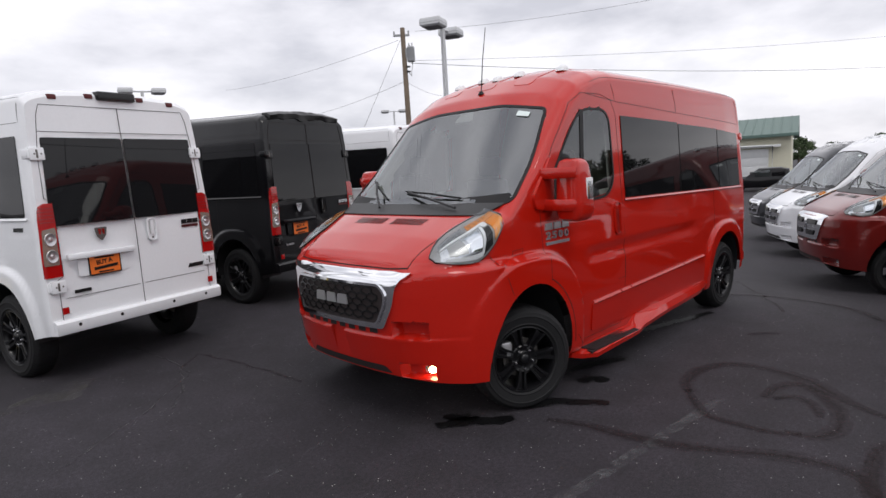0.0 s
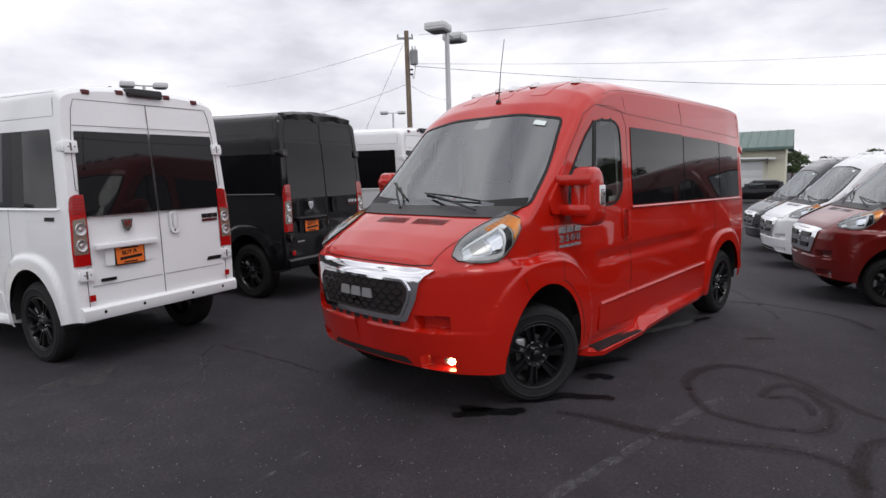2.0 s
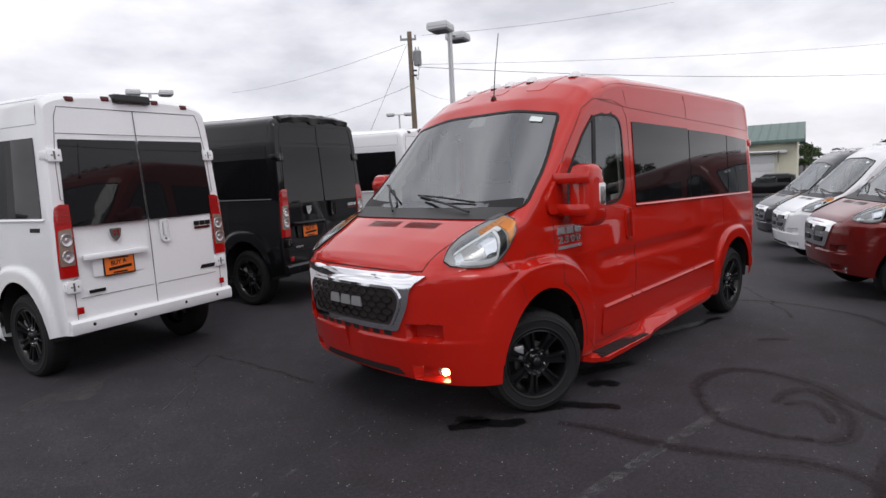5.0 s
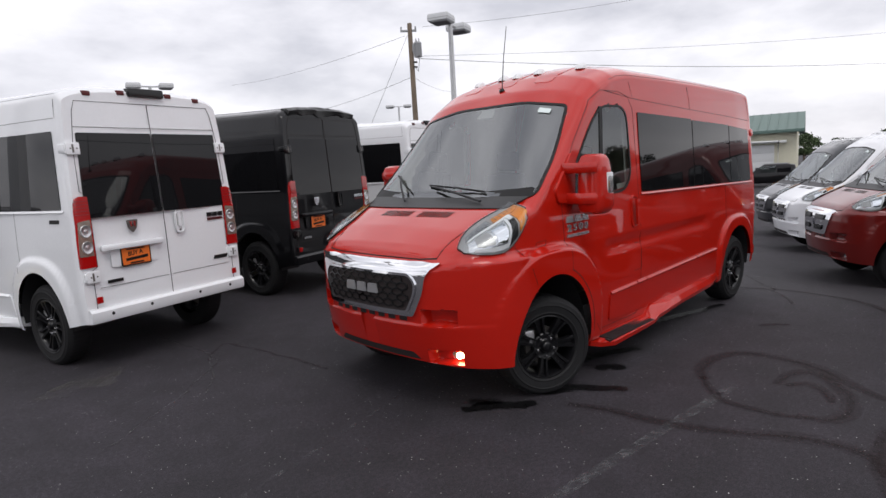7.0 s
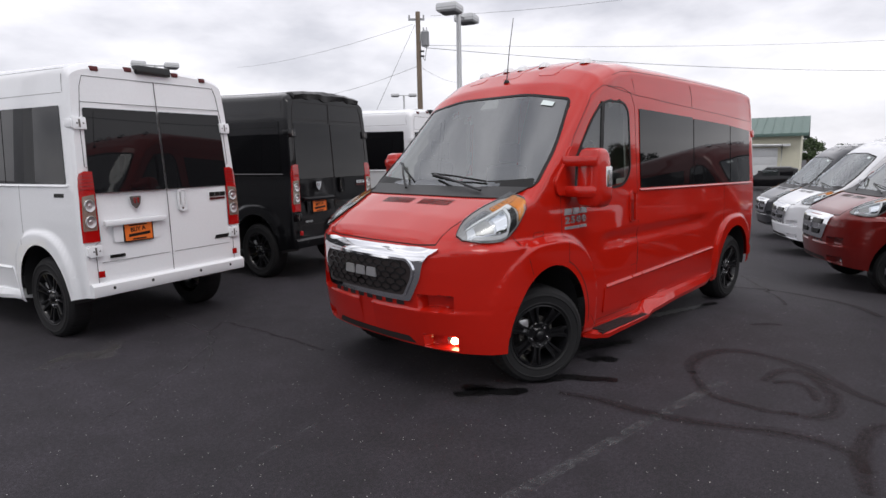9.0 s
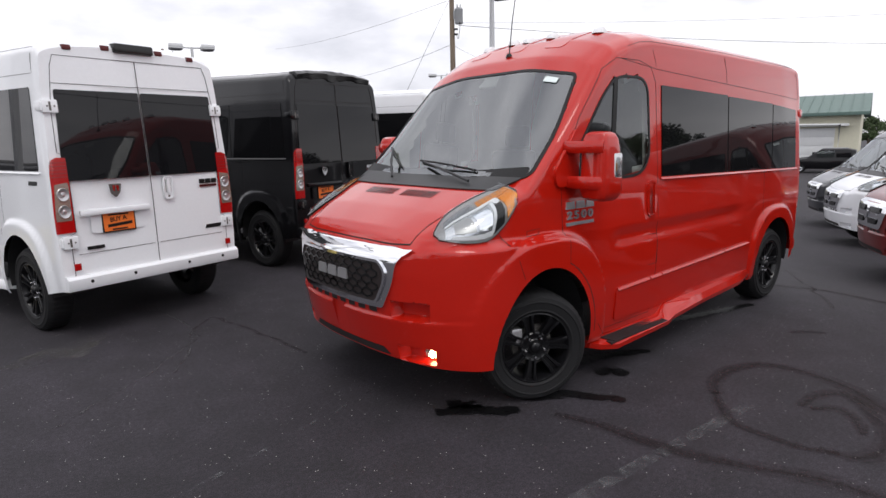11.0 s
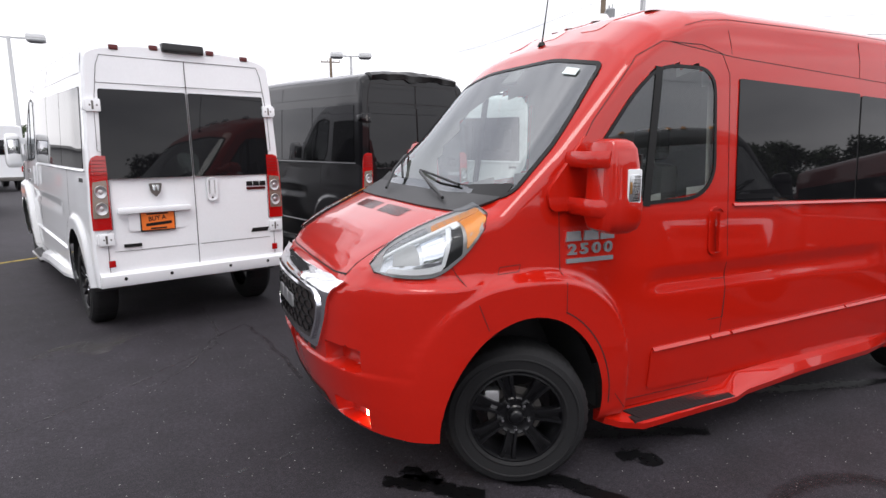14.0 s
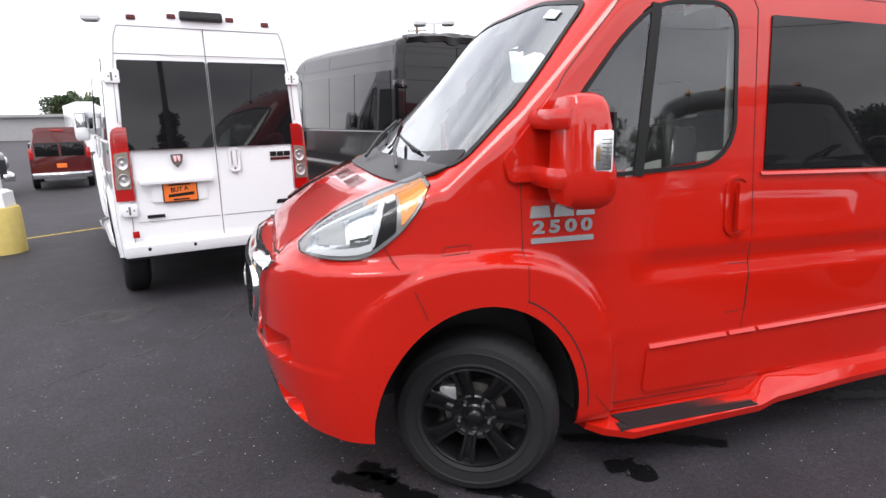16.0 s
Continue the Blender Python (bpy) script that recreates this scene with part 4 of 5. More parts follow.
    part("pull_slot", panel(rounded([(0.142, 1.24), (0.151, 1.24), (0.151, 1.37), (0.142, 1.37)], 0.004), on_rear, 0.016, 0.003, 0.2), LAMPTRIM, hp)
    part("pull_slot", panel(rounded([(0.194, 1.24), (0.203, 1.24), (0.203, 1.37), (0.194, 1.37)], 0.004), on_rear, 0.016, 0.003, 0.2), LAMPTRIM, hp)
    part("key_lock", lathe([(0.0, 0.020), (0.010, 0.020), (0.011, 0.012)], 12, "x", None, (REAR, 0.172, 1.205)), STEEL, hp)
    em = part("emblem", panel(rounded([(-0.42, 1.285), (-0.375, 1.235), (-0.33, 1.285), (-0.315, 1.36), (-0.435, 1.36)], 0.015), on_rear, 0.016, 0.014, 0.2), CHROME if paint is BLACK else STEEL, van, "metal shield emblem")
    for y0 in (-0.402, -0.366):
        part("emblem_face", panel(rounded([(y0, 1.300), (y0 + 0.018, 1.290), (y0 + 0.024, 1.345), (y0 - 0.008, 1.350)], 0.008), on_rear, 0.021, 0.006, 0.2), CHROME, em)
    bd = part("badge", panel([(0.545, 1.265), (0.755, 1.265), (0.755, 1.288), (0.545, 1.288)], on_rear, 0.010, 0.008, 0.4), BADGERED, van)
    for a, b in ((0.545, 0.61), (0.62, 0.685), (0.695, 0.76)):
        part("badge_bar", panel([(a, 1.300), (b, 1.300), (b, 1.345), (a, 1.345)], on_rear, 0.010, 0.008, 0.4), SILVER if paint is BLACK else INK, bd)
    part("dealer_mark", panel([(0.57, 0.835), (0.76, 0.835), (0.78, 0.875), (0.59, 0.875)], on_rear, 0.006, 0.004, 0.4), INK if paint is not BLACK else SILVER, van)
    part("dealer_mark", panel([(-0.70, 0.800), (-0.54, 0.800), (-0.54, 0.830), (-0.70, 0.830)], on_rear, 0.006, 0.004, 0.4), INK if paint is not BLACK else SILVER, van)
    if plate:
        rec = part("plate_recess", panel(rounded([(-0.64, 0.940), (-0.12, 0.940), (-0.12, 1.110), (-0.64, 1.110)], 0.03), on_rear, 0.004, 0.004, 0.4), paint, van)
        part("plate_frame", ribbon([(-0.535, 0.935), (-0.22, 0.935), (-0.22, 1.105), (-0.535, 1.105), (-0.535, 0.935)], 0.012, on_rear, 0.018, 0.014, 0.2), INK, van)
        pl = part("number_plate", panel(rounded([(-0.53, 0.940), (-0.225, 0.940), (-0.225, 1.100), (-0.53, 1.100)], 0.012), on_rear, 0.014, 0.008, 0.4), ORANGE, van, "orange dealer plate")
        lettering("BUY A", 0.058, 0.0012, pose(REAR + 0.0155, -0.385, 1.045, 90, 0, 90) @ pose(0, 0, 0, 0, 0, 5), INK, pl, "plate_word", bold=0.001)
        part("plate_bar", panel([(-0.49, 0.975), (-0.25, 0.990), (-0.25, 1.017), (-0.49, 1.002)], on_rear, 0.016, 0.002, 0.4), INK, pl)
        part("plate_bar", panel([(-0.45, 0.947), (-0.30, 0.947), (-0.30, 0.961), (-0.45, 0.961)], on_rear, 0.016, 0.002, 0.4), INK, pl)
        part("plate_bar", panel([(-0.48, 1.080), (-0.28, 1.080), (-0.28, 1.093), (-0.48, 1.093)], on_rear, 0.016, 0.002, 0.4), INK, pl)
    # cabin
    part("cabin_liner", body_mesh(0.05, -0.10, 2.1, 0.05), LINER, van)
    part("floor_pan", box(bmesh.new(), -0.70, -0.57, 0.42, 4.6, 0.57, 0.56), INK, van)
    part("bulkhead", panel([(-0.93, 0.5), (0.93, 0.5), (0.93, 1.9), (0.75, 2.5), (-0.75, 2.5), (-0.93, 1.9)], lambda a, b, off: (2.1 - off, a, b), 0, 0.02, 0.5), LINER, van)
    part("dashboard", loft([[(0.0, y, 1.0), (0.42, y, 1.0), (0.52, y, 1.34), (0.40, y, 1.46), (0.06, y, 1.52), (-0.06, y, 1.50)] for y in (-0.86, -0.4, 0, 0.4, 0.86)]), CABIN, van)
    for y in (-0.45, 0.45):
        st = part("seat", box(bmesh.new(), 0.75, y - 0.25, 0.95, 1.28, y + 0.25, 1.12, 0.05), SEAT, van)
        part("seat_back", box(bmesh.new(), 1.22, y - 0.24, 1.05, 1.38, y + 0.24, 1.72, 0.06, Matrix.Translation((0, 0, 0))), SEAT, st)
        part("headrest", box(bmesh.new(), 1.30, y - 0.13, 1.74, 1.40, y + 0.13, 1.95, 0.04), SEAT, st)
    bm = bmesh.new()
    c = Vector((0.62, -0.45, 1.42))
    pts = [c + Matrix.Rotation(radians(-62), 3, "Y") @ Vector((0.19 * math.cos(a), 0.19 * math.sin(a), 0)) for a in (2 * math.pi * k / 24 for k in range(25))]
    part("steering_wheel", tube(pts, 0.016, 8), INK, van)
    lean_tail(van)
    return van


def lean_tail(van):
    """Spread the fittings of the rear doors to the body's width and lean the rear face forward above the waist."""
    for ob in van.children_recursive:
        if ob.type != "MESH" or ob.parent.name.startswith("wheel") or max(c[0] for c in ob.bound_box) < REAR - 0.9:
            continue
        co = np.empty(len(ob.data.vertices) * 3)
        ob.data.vertices.foreach_get("co", co)
        co = co.reshape(-1, 3)
        if co[:, 0].min() > REAR - 0.2 and not (ob.name + ob.parent.name).count("tail_lamp"):
            co[:, 1] *= 1.06
        rise = np.clip(co[:, 2] - 1.36, 0, None)
        co[:, 0] -= 0.070 * rise * rise / (rise + 0.08) * smooth(REAR - 0.9, REAR, co[:, 0])
        ob.data.vertices.foreach_set("co", co.ravel())
        ob.data.update()


def lot(x, y):
    """Height of the car park: level round the red van, falling gently beyond its tail."""
    d = x - 0.25 * y
    return float(-0.43 * smooth(4.3, 8.2, d) - 0.32 * smooth(8.0, 15.5, d))


def parked(x, y, deg):
    c, s = math.cos(radians(deg)), math.sin(radians(deg))
    z = [lot(x + c * a, y + s * a) for a in (0.0, BASE)]
    return Matrix.Translation((x, y, z[0])) @ Matrix.Rotation(radians(deg), 4, "Z") @ Matrix.Rotation(math.atan2(z[0] - z[1], BASE), 4, "Y")


set_tail(4.56, 3.86, 0.12)
make_van(RED, pose(0, 0, 0), "bright red high-roof passenger van with chrome grille and black wheels", steer=25)
set_tail(5.05, 4.28, 0.0)
make_van(WHITE, parked(-2.72, 7.89, -74.7), "white high-roof passenger van seen from its rear doors", (1.0, 0.935, 1.085), new_nose=False)
make_van(BLACK, parked(0.28, 9.15, -74.7), "glossy black high-roof van with dark windows", (1.0, 0.94, 1.085), new_nose=False, markers=False)
make_van(WHITE, parked(3.4, 10.0, -74.7), "white high-roof van parked beside the black van", (1, 0.94, 1.06), new_nose=False, markers=False)
make_van(MAROON, parked(8.24, -1.73, -58), "dark metallic red van with cross-bar chrome grille", new_nose=False)
make_van(WHITE, parked(12.14, -0.05, -58), "white van with cross-bar chrome grille", new_nose=False)
make_van(GREY, parked(15.84, 1.49, -58), "dark grey van with cross-bar chrome grille", new_nose=False)
make_van(BLACK, parked(4.2, -3.75, -58), "black van at the end of the facing row", new_nose=False)

# ---- ground ----
def asphalt_material():
    m = shader("asphalt", (0.026, 0.026, 0.029), 0.82, 0, 0, 0.0, 90, 0.6)
    nt = m.node_tree
    b = nt.nodes["Principled BSDF"]
    co = nt.nodes.new("ShaderNodeTexCoord")
    def noise_at(scale, detail):
        n = nt.nodes.new("ShaderNodeTexNoise")
        n.inputs["Scale"].default_value, n.inputs["Detail"].default_value = scale, detail
        nt.links.new(co.outputs["Object"], n.inputs["Vector"])
        return n
    def ramp_of(src, stops):
        r = nt.nodes.new("ShaderNodeValToRGB")
        r.color_ramp.elements[0].position, r.color_ramp.elements[0].color = stops[0][0], (*stops[0][1], 1)
        r.color_ramp.elements[1].position, r.color_ramp.elements[1].color = stops[1][0], (*stops[1][1], 1)
        nt.links.new(src, r.inputs["Fac"])
        return r
    def mix(kind, a, b2, fac=None):
        n = nt.nodes.new("ShaderNodeMix")
        n.data_type, n.blend_type = "RGBA", kind
        n.inputs["Factor"].default_value = 1.0
        nt.links.new(a, n.inputs["A"])
        nt.links.new(b2, n.inputs["B"])
        if fac:
            nt.links.new(fac, n.inputs["Factor"])
        return n
    broad = ramp_of(noise_at(0.35, 5).outputs["Fac"], ((0.30, (0.0136, 0.0113, 0.0150)), (0.72, (0.0240, 0.0201, 0.0266))))
    fine = ramp_of(noise_at(140, 3).outputs["Fac"], ((0.36, (0.18, 0.18, 0.19)), (0.68, (1.95, 1.95, 1.95))))
    middle = ramp_of(noise_at(3.2, 6).outputs["Fac"], ((0.32, (0.72, 0.72, 0.72)), (0.70, (1.25, 1.24, 1.24))))
    grit = ramp_of(noise_at(34, 4).outputs["Fac"], ((0.34, (0.62, 0.61, 0.62)), (0.68, (1.38, 1.38, 1.38))))
    rough_mix = mix("MULTIPLY", middle.outputs["Color"], grit.outputs["Color"])
    coarse = mix("MULTIPLY", broad.outputs["Color"], rough_mix.outputs["Result"])
    base = mix("MULTIPLY", coarse.outputs["Result"], fine.outputs["Color"])
    cells = nt.nodes.new("ShaderNodeTexVoronoi")
    cells.inputs["Scale"].default_value = 26
    nt.links.new(co.outputs["Object"], cells.inputs["Vector"])
    dot = ramp_of(cells.outputs["Distance"], ((0.045, (1, 1, 1)), (0.11, (0, 0, 0))))
    some = ramp_of(noise_at(9, 2).outputs["Fac"], ((0.48, (0, 0, 0)), (0.60, (1, 1, 1))))
    gate = mix("MULTIPLY", dot.outputs["Color"], some.outputs["Color"])
    pale = nt.nodes.new("ShaderNodeRGB")
    pale.outputs[0].default_value = (0.62, 0.60, 0.58, 1)
    out = mix("MIX", base.outputs["Result"], pale.outputs[0], gate.outputs["Result"])
    nt.links.new(out.outputs["Result"], b.inputs["Base Color"])
    return m


def worn(name, color, scale, lo, hi, rough=0.8):
    """Paint or stain that shows the ground through its worn places."""
    m = shader(name, color, rough)
    nt = m.node_tree
    co, n, r = nt.nodes.new("ShaderNodeTexCoord"), nt.nodes.new("ShaderNodeTexNoise"), nt.nodes.new("ShaderNodeValToRGB")
    n.inputs["Scale"].default_value, n.inputs["Detail"].default_value, n.inputs["Roughness"].default_value = scale, 8, 0.7
    r.color_ramp.elements[0].position, r.color_ramp.elements[1].position = lo, hi
    nt.links.new(co.outputs["Object"], n.inputs["Vector"])
    nt.links.new(n.outputs["Fac"], r.inputs["Fac"])
    nt.links.new(r.outputs["Color"], nt.nodes["Principled BSDF"].inputs["Alpha"])
    return m


ASPHALT = asphalt_material()
LINEWHITE = worn("worn_white_line", (0.12, 0.12, 0.125), 11, 0.42, 0.82)
LINEYELLOW = worn("worn_yellow_line", (0.45, 0.33, 0.06), 9, 0.25, 0.55)
SKID = worn("tyre_mark", (0.018, 0.009, 0.009), 4, 0.32, 0.92, 0.75)
CRACK = worn("crack_filler", (0.065, 0.063, 0.065), 14, 0.44, 0.72)
FADED = worn("faded_white_line", (0.11, 0.11, 0.115), 13, 0.50, 0.80)
PATCH = worn("pale_stain", (0.10, 0.095, 0.09), 2.5, 0.45, 0.85)

gx = np.unique(np.concatenate([np.linspace(-400, -30, 12), np.arange(-30, 60, 0.75), np.linspace(60, 400, 12)]))
bm = bmesh.new()
rows = [[bm.verts.new((x, y, lot(x, y))) for y in gx] for x in gx]
for u, v in zip(rows, rows[1:]):
    for k in range(len(gx) - 1):
        bm.faces.new((u[k], v[k], v[k + 1], u[k + 1]))
ground = part("ground", bm, ASPHALT, None)
tagged(ground, "dark worn asphalt car park with pale grit", "car park", kind="structure")


def on_ground(a, b, off):
    return (a, b, lot(a, b) + off)


def mark(name, path, width, mat, label, off=0.004, wobble=0.0, step=0.12):
    """A painted line, crack or tyre mark lying on the asphalt."""
    pts = [path[0]]
    for (a0, b0), (a1, b1) in zip(path, path[1:]):
        k = max(1, int(math.hypot(a1 - a0, b1 - b0) / step))
        for i in range(1, k + 1):
            t = i / k
            j = wobble if i < k else 0
            pts.append((a0 + (a1 - a0) * t + random.uniform(-j, j), b0 + (b1 - b0) * t + random.uniform(-j, j)))
    ob = part(name, ribbon(pts, width, on_ground, off, 0.0, 10), mat, None)
    return tagged(ob, label, name.replace("_", " "), kind="structure")


def curved(pts, n=10):
    """A smooth path through points."""
    out = []
    for i in range(len(pts) - 1):
        p0, p1, p2, p3 = (Vector(pts[max(0, min(len(pts) - 1, i + k))]) for k in (-1, 0, 1, 2))
        for j in range(n):
            t = j / n
            out.append(tuple(0.5 * ((2 * p1) + (p2 - p0) * t + (2 * p0 - 5 * p1 + 4 * p2 - p3) * t * t + (3 * p1 - p0 - 3 * p2 + p3) * t ** 3)))
    return out + [tuple(pts[-1])]


mark("bay_line", [(1.01, -2.03), (-1.43, -1.84), (-1.95, -1.84)], 0.085, LINEWHITE, "worn white bay line on the asphalt")
mark("bay_line", [(-2.76, -0.61), (-2.55, -0.56), (-1.19, -0.18), (-0.75, -0.06)], 0.045, FADED, "faded white bay line on the asphalt")
mark("bay_line", [(-4.77, 7.31), (-3.76, 8.02), (-1.0, 10.4)], 0.10, LINEYELLOW, "yellow bay line on the asphalt")
def smear(name, path, width, mat, label, off=0.004, step=0.06):
    """A stain drawn along a path, fading to nothing at its edges; the mesh keeps its place across and along as a UV map."""
    pts = []
    for (a0, b0), (a1, b1) in zip(path, path[1:]):
        k = max(1, int(math.hypot(a1 - a0, b1 - b0) / step))
        pts += [(a0 + (a1 - a0) * i / k, b0 + (b1 - b0) * i / k) for i in range(k)]
    pts.append(path[-1])
    bm = bmesh.new()
    layer = bm.loops.layers.uv.new("stroke")
    rows, run = [], 0.0
    for i, (a, b) in enumerate(pts):
        p, q = pts[max(0, i - 1)], pts[min(len(pts) - 1, i + 1)]
        d = math.hypot(q[0] - p[0], q[1] - p[1]) or 1
        if i:
            run += math.hypot(a - pts[i - 1][0], b - pts[i - 1][1])
        ends = min(1.0, 0.35 + 3.0 * min(i, len(pts) - 1 - i) / len(pts))
        rows.append([(bm.verts.new(on_ground(a - (q[1] - p[1]) / d * u * width / 2, b + (q[0] - p[0]) / d * u * width / 2, off)), (u * (2 - ends), run)) for u in (-1, -0.5, 0, 0.5, 1)])
    for u, v in zip(rows, rows[1:]):
        for k in range(4):
            quad = (u[k], u[k + 1], v[k + 1], v[k])
            f = bm.faces.new([c[0] for c in quad])
            for lp in f.loops:
                lp[layer].uv = next(c[1] for c in quad if c[0] is lp.vert)
    ob = part(name, bm, mat, None)
    return tagged(ob, label, name.replace("_", " "), kind="structure")


def stroke_material(name, color, strength, rough, streak, hard, ragged=0.9):
    """Stain whose cover falls off across its width and breaks up in streaks along it."""
    m = shader(name, color, rough, spec=0.3)
    nt = m.node_tree
    uv, sep = nt.nodes.new("ShaderNodeUVMap"), nt.nodes.new("ShaderNodeSeparateXYZ")
    uv.uv_map = "stroke"
    stretch, n1, n2 = nt.nodes.new("ShaderNodeMapping"), nt.nodes.new("ShaderNodeTexNoise"), nt.nodes.new("ShaderNodeTexNoise")
    co = nt.nodes.new("ShaderNodeTexCoord")
    stretch.inputs["Scale"].default_value = (1.6, streak, 1)
    n1.inputs["Scale"].default_value, n1.inputs["Detail"].default_value = 2.2, 5
    n2.inputs["Scale"].default_value, n2.inputs["Detail"].default_value, n2.inputs["Roughness"].default_value = 22, 6, 0.7
    def calc(op, a, b):
        k = nt.nodes.new("ShaderNodeMath")
        k.operation = op
        for i, v in ((0, a), (1, b)):
            if isinstance(v, (int, float)):
                k.inputs[i].default_value = v
            else:
                nt.links.new(v, k.inputs[i])
        return k.outputs[0]
    nt.links.new(uv.outputs[0], sep.inputs[0])
    nt.links.new(uv.outputs[0], stretch.inputs["Vector"])
    nt.links.new(stretch.outputs[0], n1.inputs["Vector"])
    nt.links.new(co.outputs["Object"], n2.inputs["Vector"])
    edge = calc("SUBTRACT", 1.0, calc("POWER", calc("ABSOLUTE", sep.outputs["X"], 0.0), 1.5))
    noisy = calc("ADD", calc("MULTIPLY", n1.outputs["Fac"], 0.9), calc("MULTIPLY", n2.outputs["Fac"], ragged))
    cover = calc("ADD", calc("MULTIPLY", edge, 0.9), calc("SUBTRACT", noisy, 0.70 + ragged * 0.5))
    ramp = nt.nodes.new("ShaderNodeMapRange")
    ramp.inputs["From Min"].default_value, ramp.inputs["From Max"].default_value = 0.18, 0.18 + hard
    ramp.inputs["To Max"].default_value = strength
    nt.links.new(cover, ramp.inputs["Value"])
    nt.links.new(ramp.outputs["Result"], nt.nodes["Principled BSDF"].inputs["Alpha"])
    return m


RUBBERMARK = stroke_material("rubber_smear", (0.0150, 0.0058, 0.0060), 0.66, 0.7, 0.5, 0.75)
WETMARK = stroke_material("wet_run", (0.0025, 0.0025, 0.003), 1.0, 0.42, 3.4, 0.16, 2.4)
for pts, w, off in (([(-0.08, -1.22), (0.01, -1.48), (0.04, -1.77), (0.10, -2.07), (0.23, -2.38), (0.37, -2.66), (0.40, -2.87), (0.34, -3.03), (0.15, -3.14)], 0.19, 0.0040),
                    ([(1.01, -1.80), (1.19, -1.69), (1.51, -1.66), (1.80, -1.78), (1.88, -2.00), (1.83, -2.29), (1.73, -2.48), (1.55, -2.67), (1.40, -2.87), (1.30, -3.10)], 0.20, 0.0044),
                    ([(1.05, -1.76), (0.84, -1.91), (0.67, -2.08), (0.65, -2.27), (0.65, -2.46), (0.73, -2.64)], 0.13, 0.0048),
                    ([(1.22, -2.27), (1.44, -2.27), (1.62, -2.34), (1.61, -2.48), (1.43, -2.63), (1.21, -2.75), (0.93, -2.79), (0.74, -2.71), (0.72, -2.54)], 0.17, 0.0052),
                    ([(1.23, -2.33), (1.37, -2.45), (1.26, -2.59), (1.07, -2.67)], 0.13, 0.0056),
                    ([(-0.10, -3.20), (0.15, -3.12), (0.36, -3.07), (0.65, -3.04), (0.88, -3.08), (1.10, -3.25)], 0.18, 0.0060),
                    ([(4.50, -0.75), (4.87, -1.15), (4.90, -1.61), (4.70, -2.12), (4.07, -2.56)], 0.24, 0.0040),
                    ([(2.79, -1.64), (2.93, -1.74), (3.00, -1.87)], 0.12, 0.0040)):
    smear("tyre_mark", curved(pts), w * 1.25, RUBBERMARK, "soft reddish brown tyre mark on the asphalt", off)
for pts, w in (([(-0.04, -0.95), (0.12, -1.02), (0.24, -1.08), (0.33, -1.23), (0.45, -1.42)], 0.19), ([(0.70, -1.00), (0.84, -1.05), (0.84, -1.18)], 0.20), ([(0.62, -0.68), (0.90, -0.77), (1.16, -0.86), (1.45, -1.01)], 0.20), ([(2.20, -0.66), (2.60, -0.77), (2.88, -0.85), (3.50, -1.01)], 0.20), ([(-0.66, -0.66), (-0.46, -0.78), (-0.34, -0.92), (-0.20, -1.00)], 0.22), ([(-0.52, -0.60), (-0.36, -0.80)], 0.20)):
    smear("wet_patch", curved(pts), w, WETMARK, "ragged black wet patch beside the red van", 0.0066, 0.04)
mark("crack", [(-1.37, 3.66), (-1.29, 2.42), (-1.53, 1.78), (-1.78, 1.34)], 0.03, CRACK, "ragged pale crack in the asphalt", 0.004, 0.03, 0.15)
mark("crack", [(-1.29, 2.42), (-1.02, 2.72), (-0.86, 1.97), (-0.77, 1.00)], 0.04, SKID, "dark crack in the asphalt", 0.005, 0.03, 0.15)
mark("crack", [(-1.29, 3.05), (-1.32, 2.15), (-1.87, 1.53), (-2.68, 0.88)], 0.025, CRACK, "thin pale crack in the asphalt", 0.004, 0.03, 0.15)
mark("crack", [(7.26, 0.03), (5.41, -0.85), (3.92, -1.65)], 0.04, SKID, "dark crack in the asphalt", 0.004, 0.04, 0.2)


def blot(centre, rx, ry, turn, mat, name, label, off=0.005):
    n = 26
    pts = []
    for k in range(n):
        a = 2 * math.pi * k / n
        r = 1 + 0.35 * noise.noise(Vector((math.cos(a) * 1.6 + centre[0] * 3, math.sin(a) * 1.6, centre[1] * 3))) + random.uniform(-0.18, 0.18)
        x, y = rx * r * math.cos(a), ry * r * math.sin(a)
        c, s = math.cos(radians(turn)), math.sin(radians(turn))
        pts.append((centre[0] + c * x - s * y, centre[1] + s * x + c * y))
    return tagged(part(name, panel(pts, on_ground, off, 0.0, 5), mat, None), label, name.replace("_", " "), kind="structure")


blot((-2.44, 2.56), 0.42, 0.22, 20, PATCH, "pale_stain", "pale dusty stain on the asphalt", 0.003)
blot((-2.40, 2.63), 0.5, 0.2, 30, PATCH, "pale_stain", "pale dusty stain on the asphalt", 0.003)
blot((-3.96, 6.59), 0.4, 0.12, 20, PATCH, "pale_stain", "pale dusty stain on the asphalt", 0.006)

# ---- lamps, poles and wires ----
GALV = shader("pale_grey_paint", (0.55, 0.56, 0.57), 0.5, 0, 0, 0.08, 20)
WOOD = shader("weathered_pole_wood", (0.20, 0.155, 0.115), 0.9, 0, 0, 0.35, 30, 0.5)
WIRE = shader("cable_black", (0.03, 0.03, 0.032), 0.6)
TANK = shader("grey_tank_paint", (0.33, 0.34, 0.35), 0.5, 0, 0, 0.1, 20)


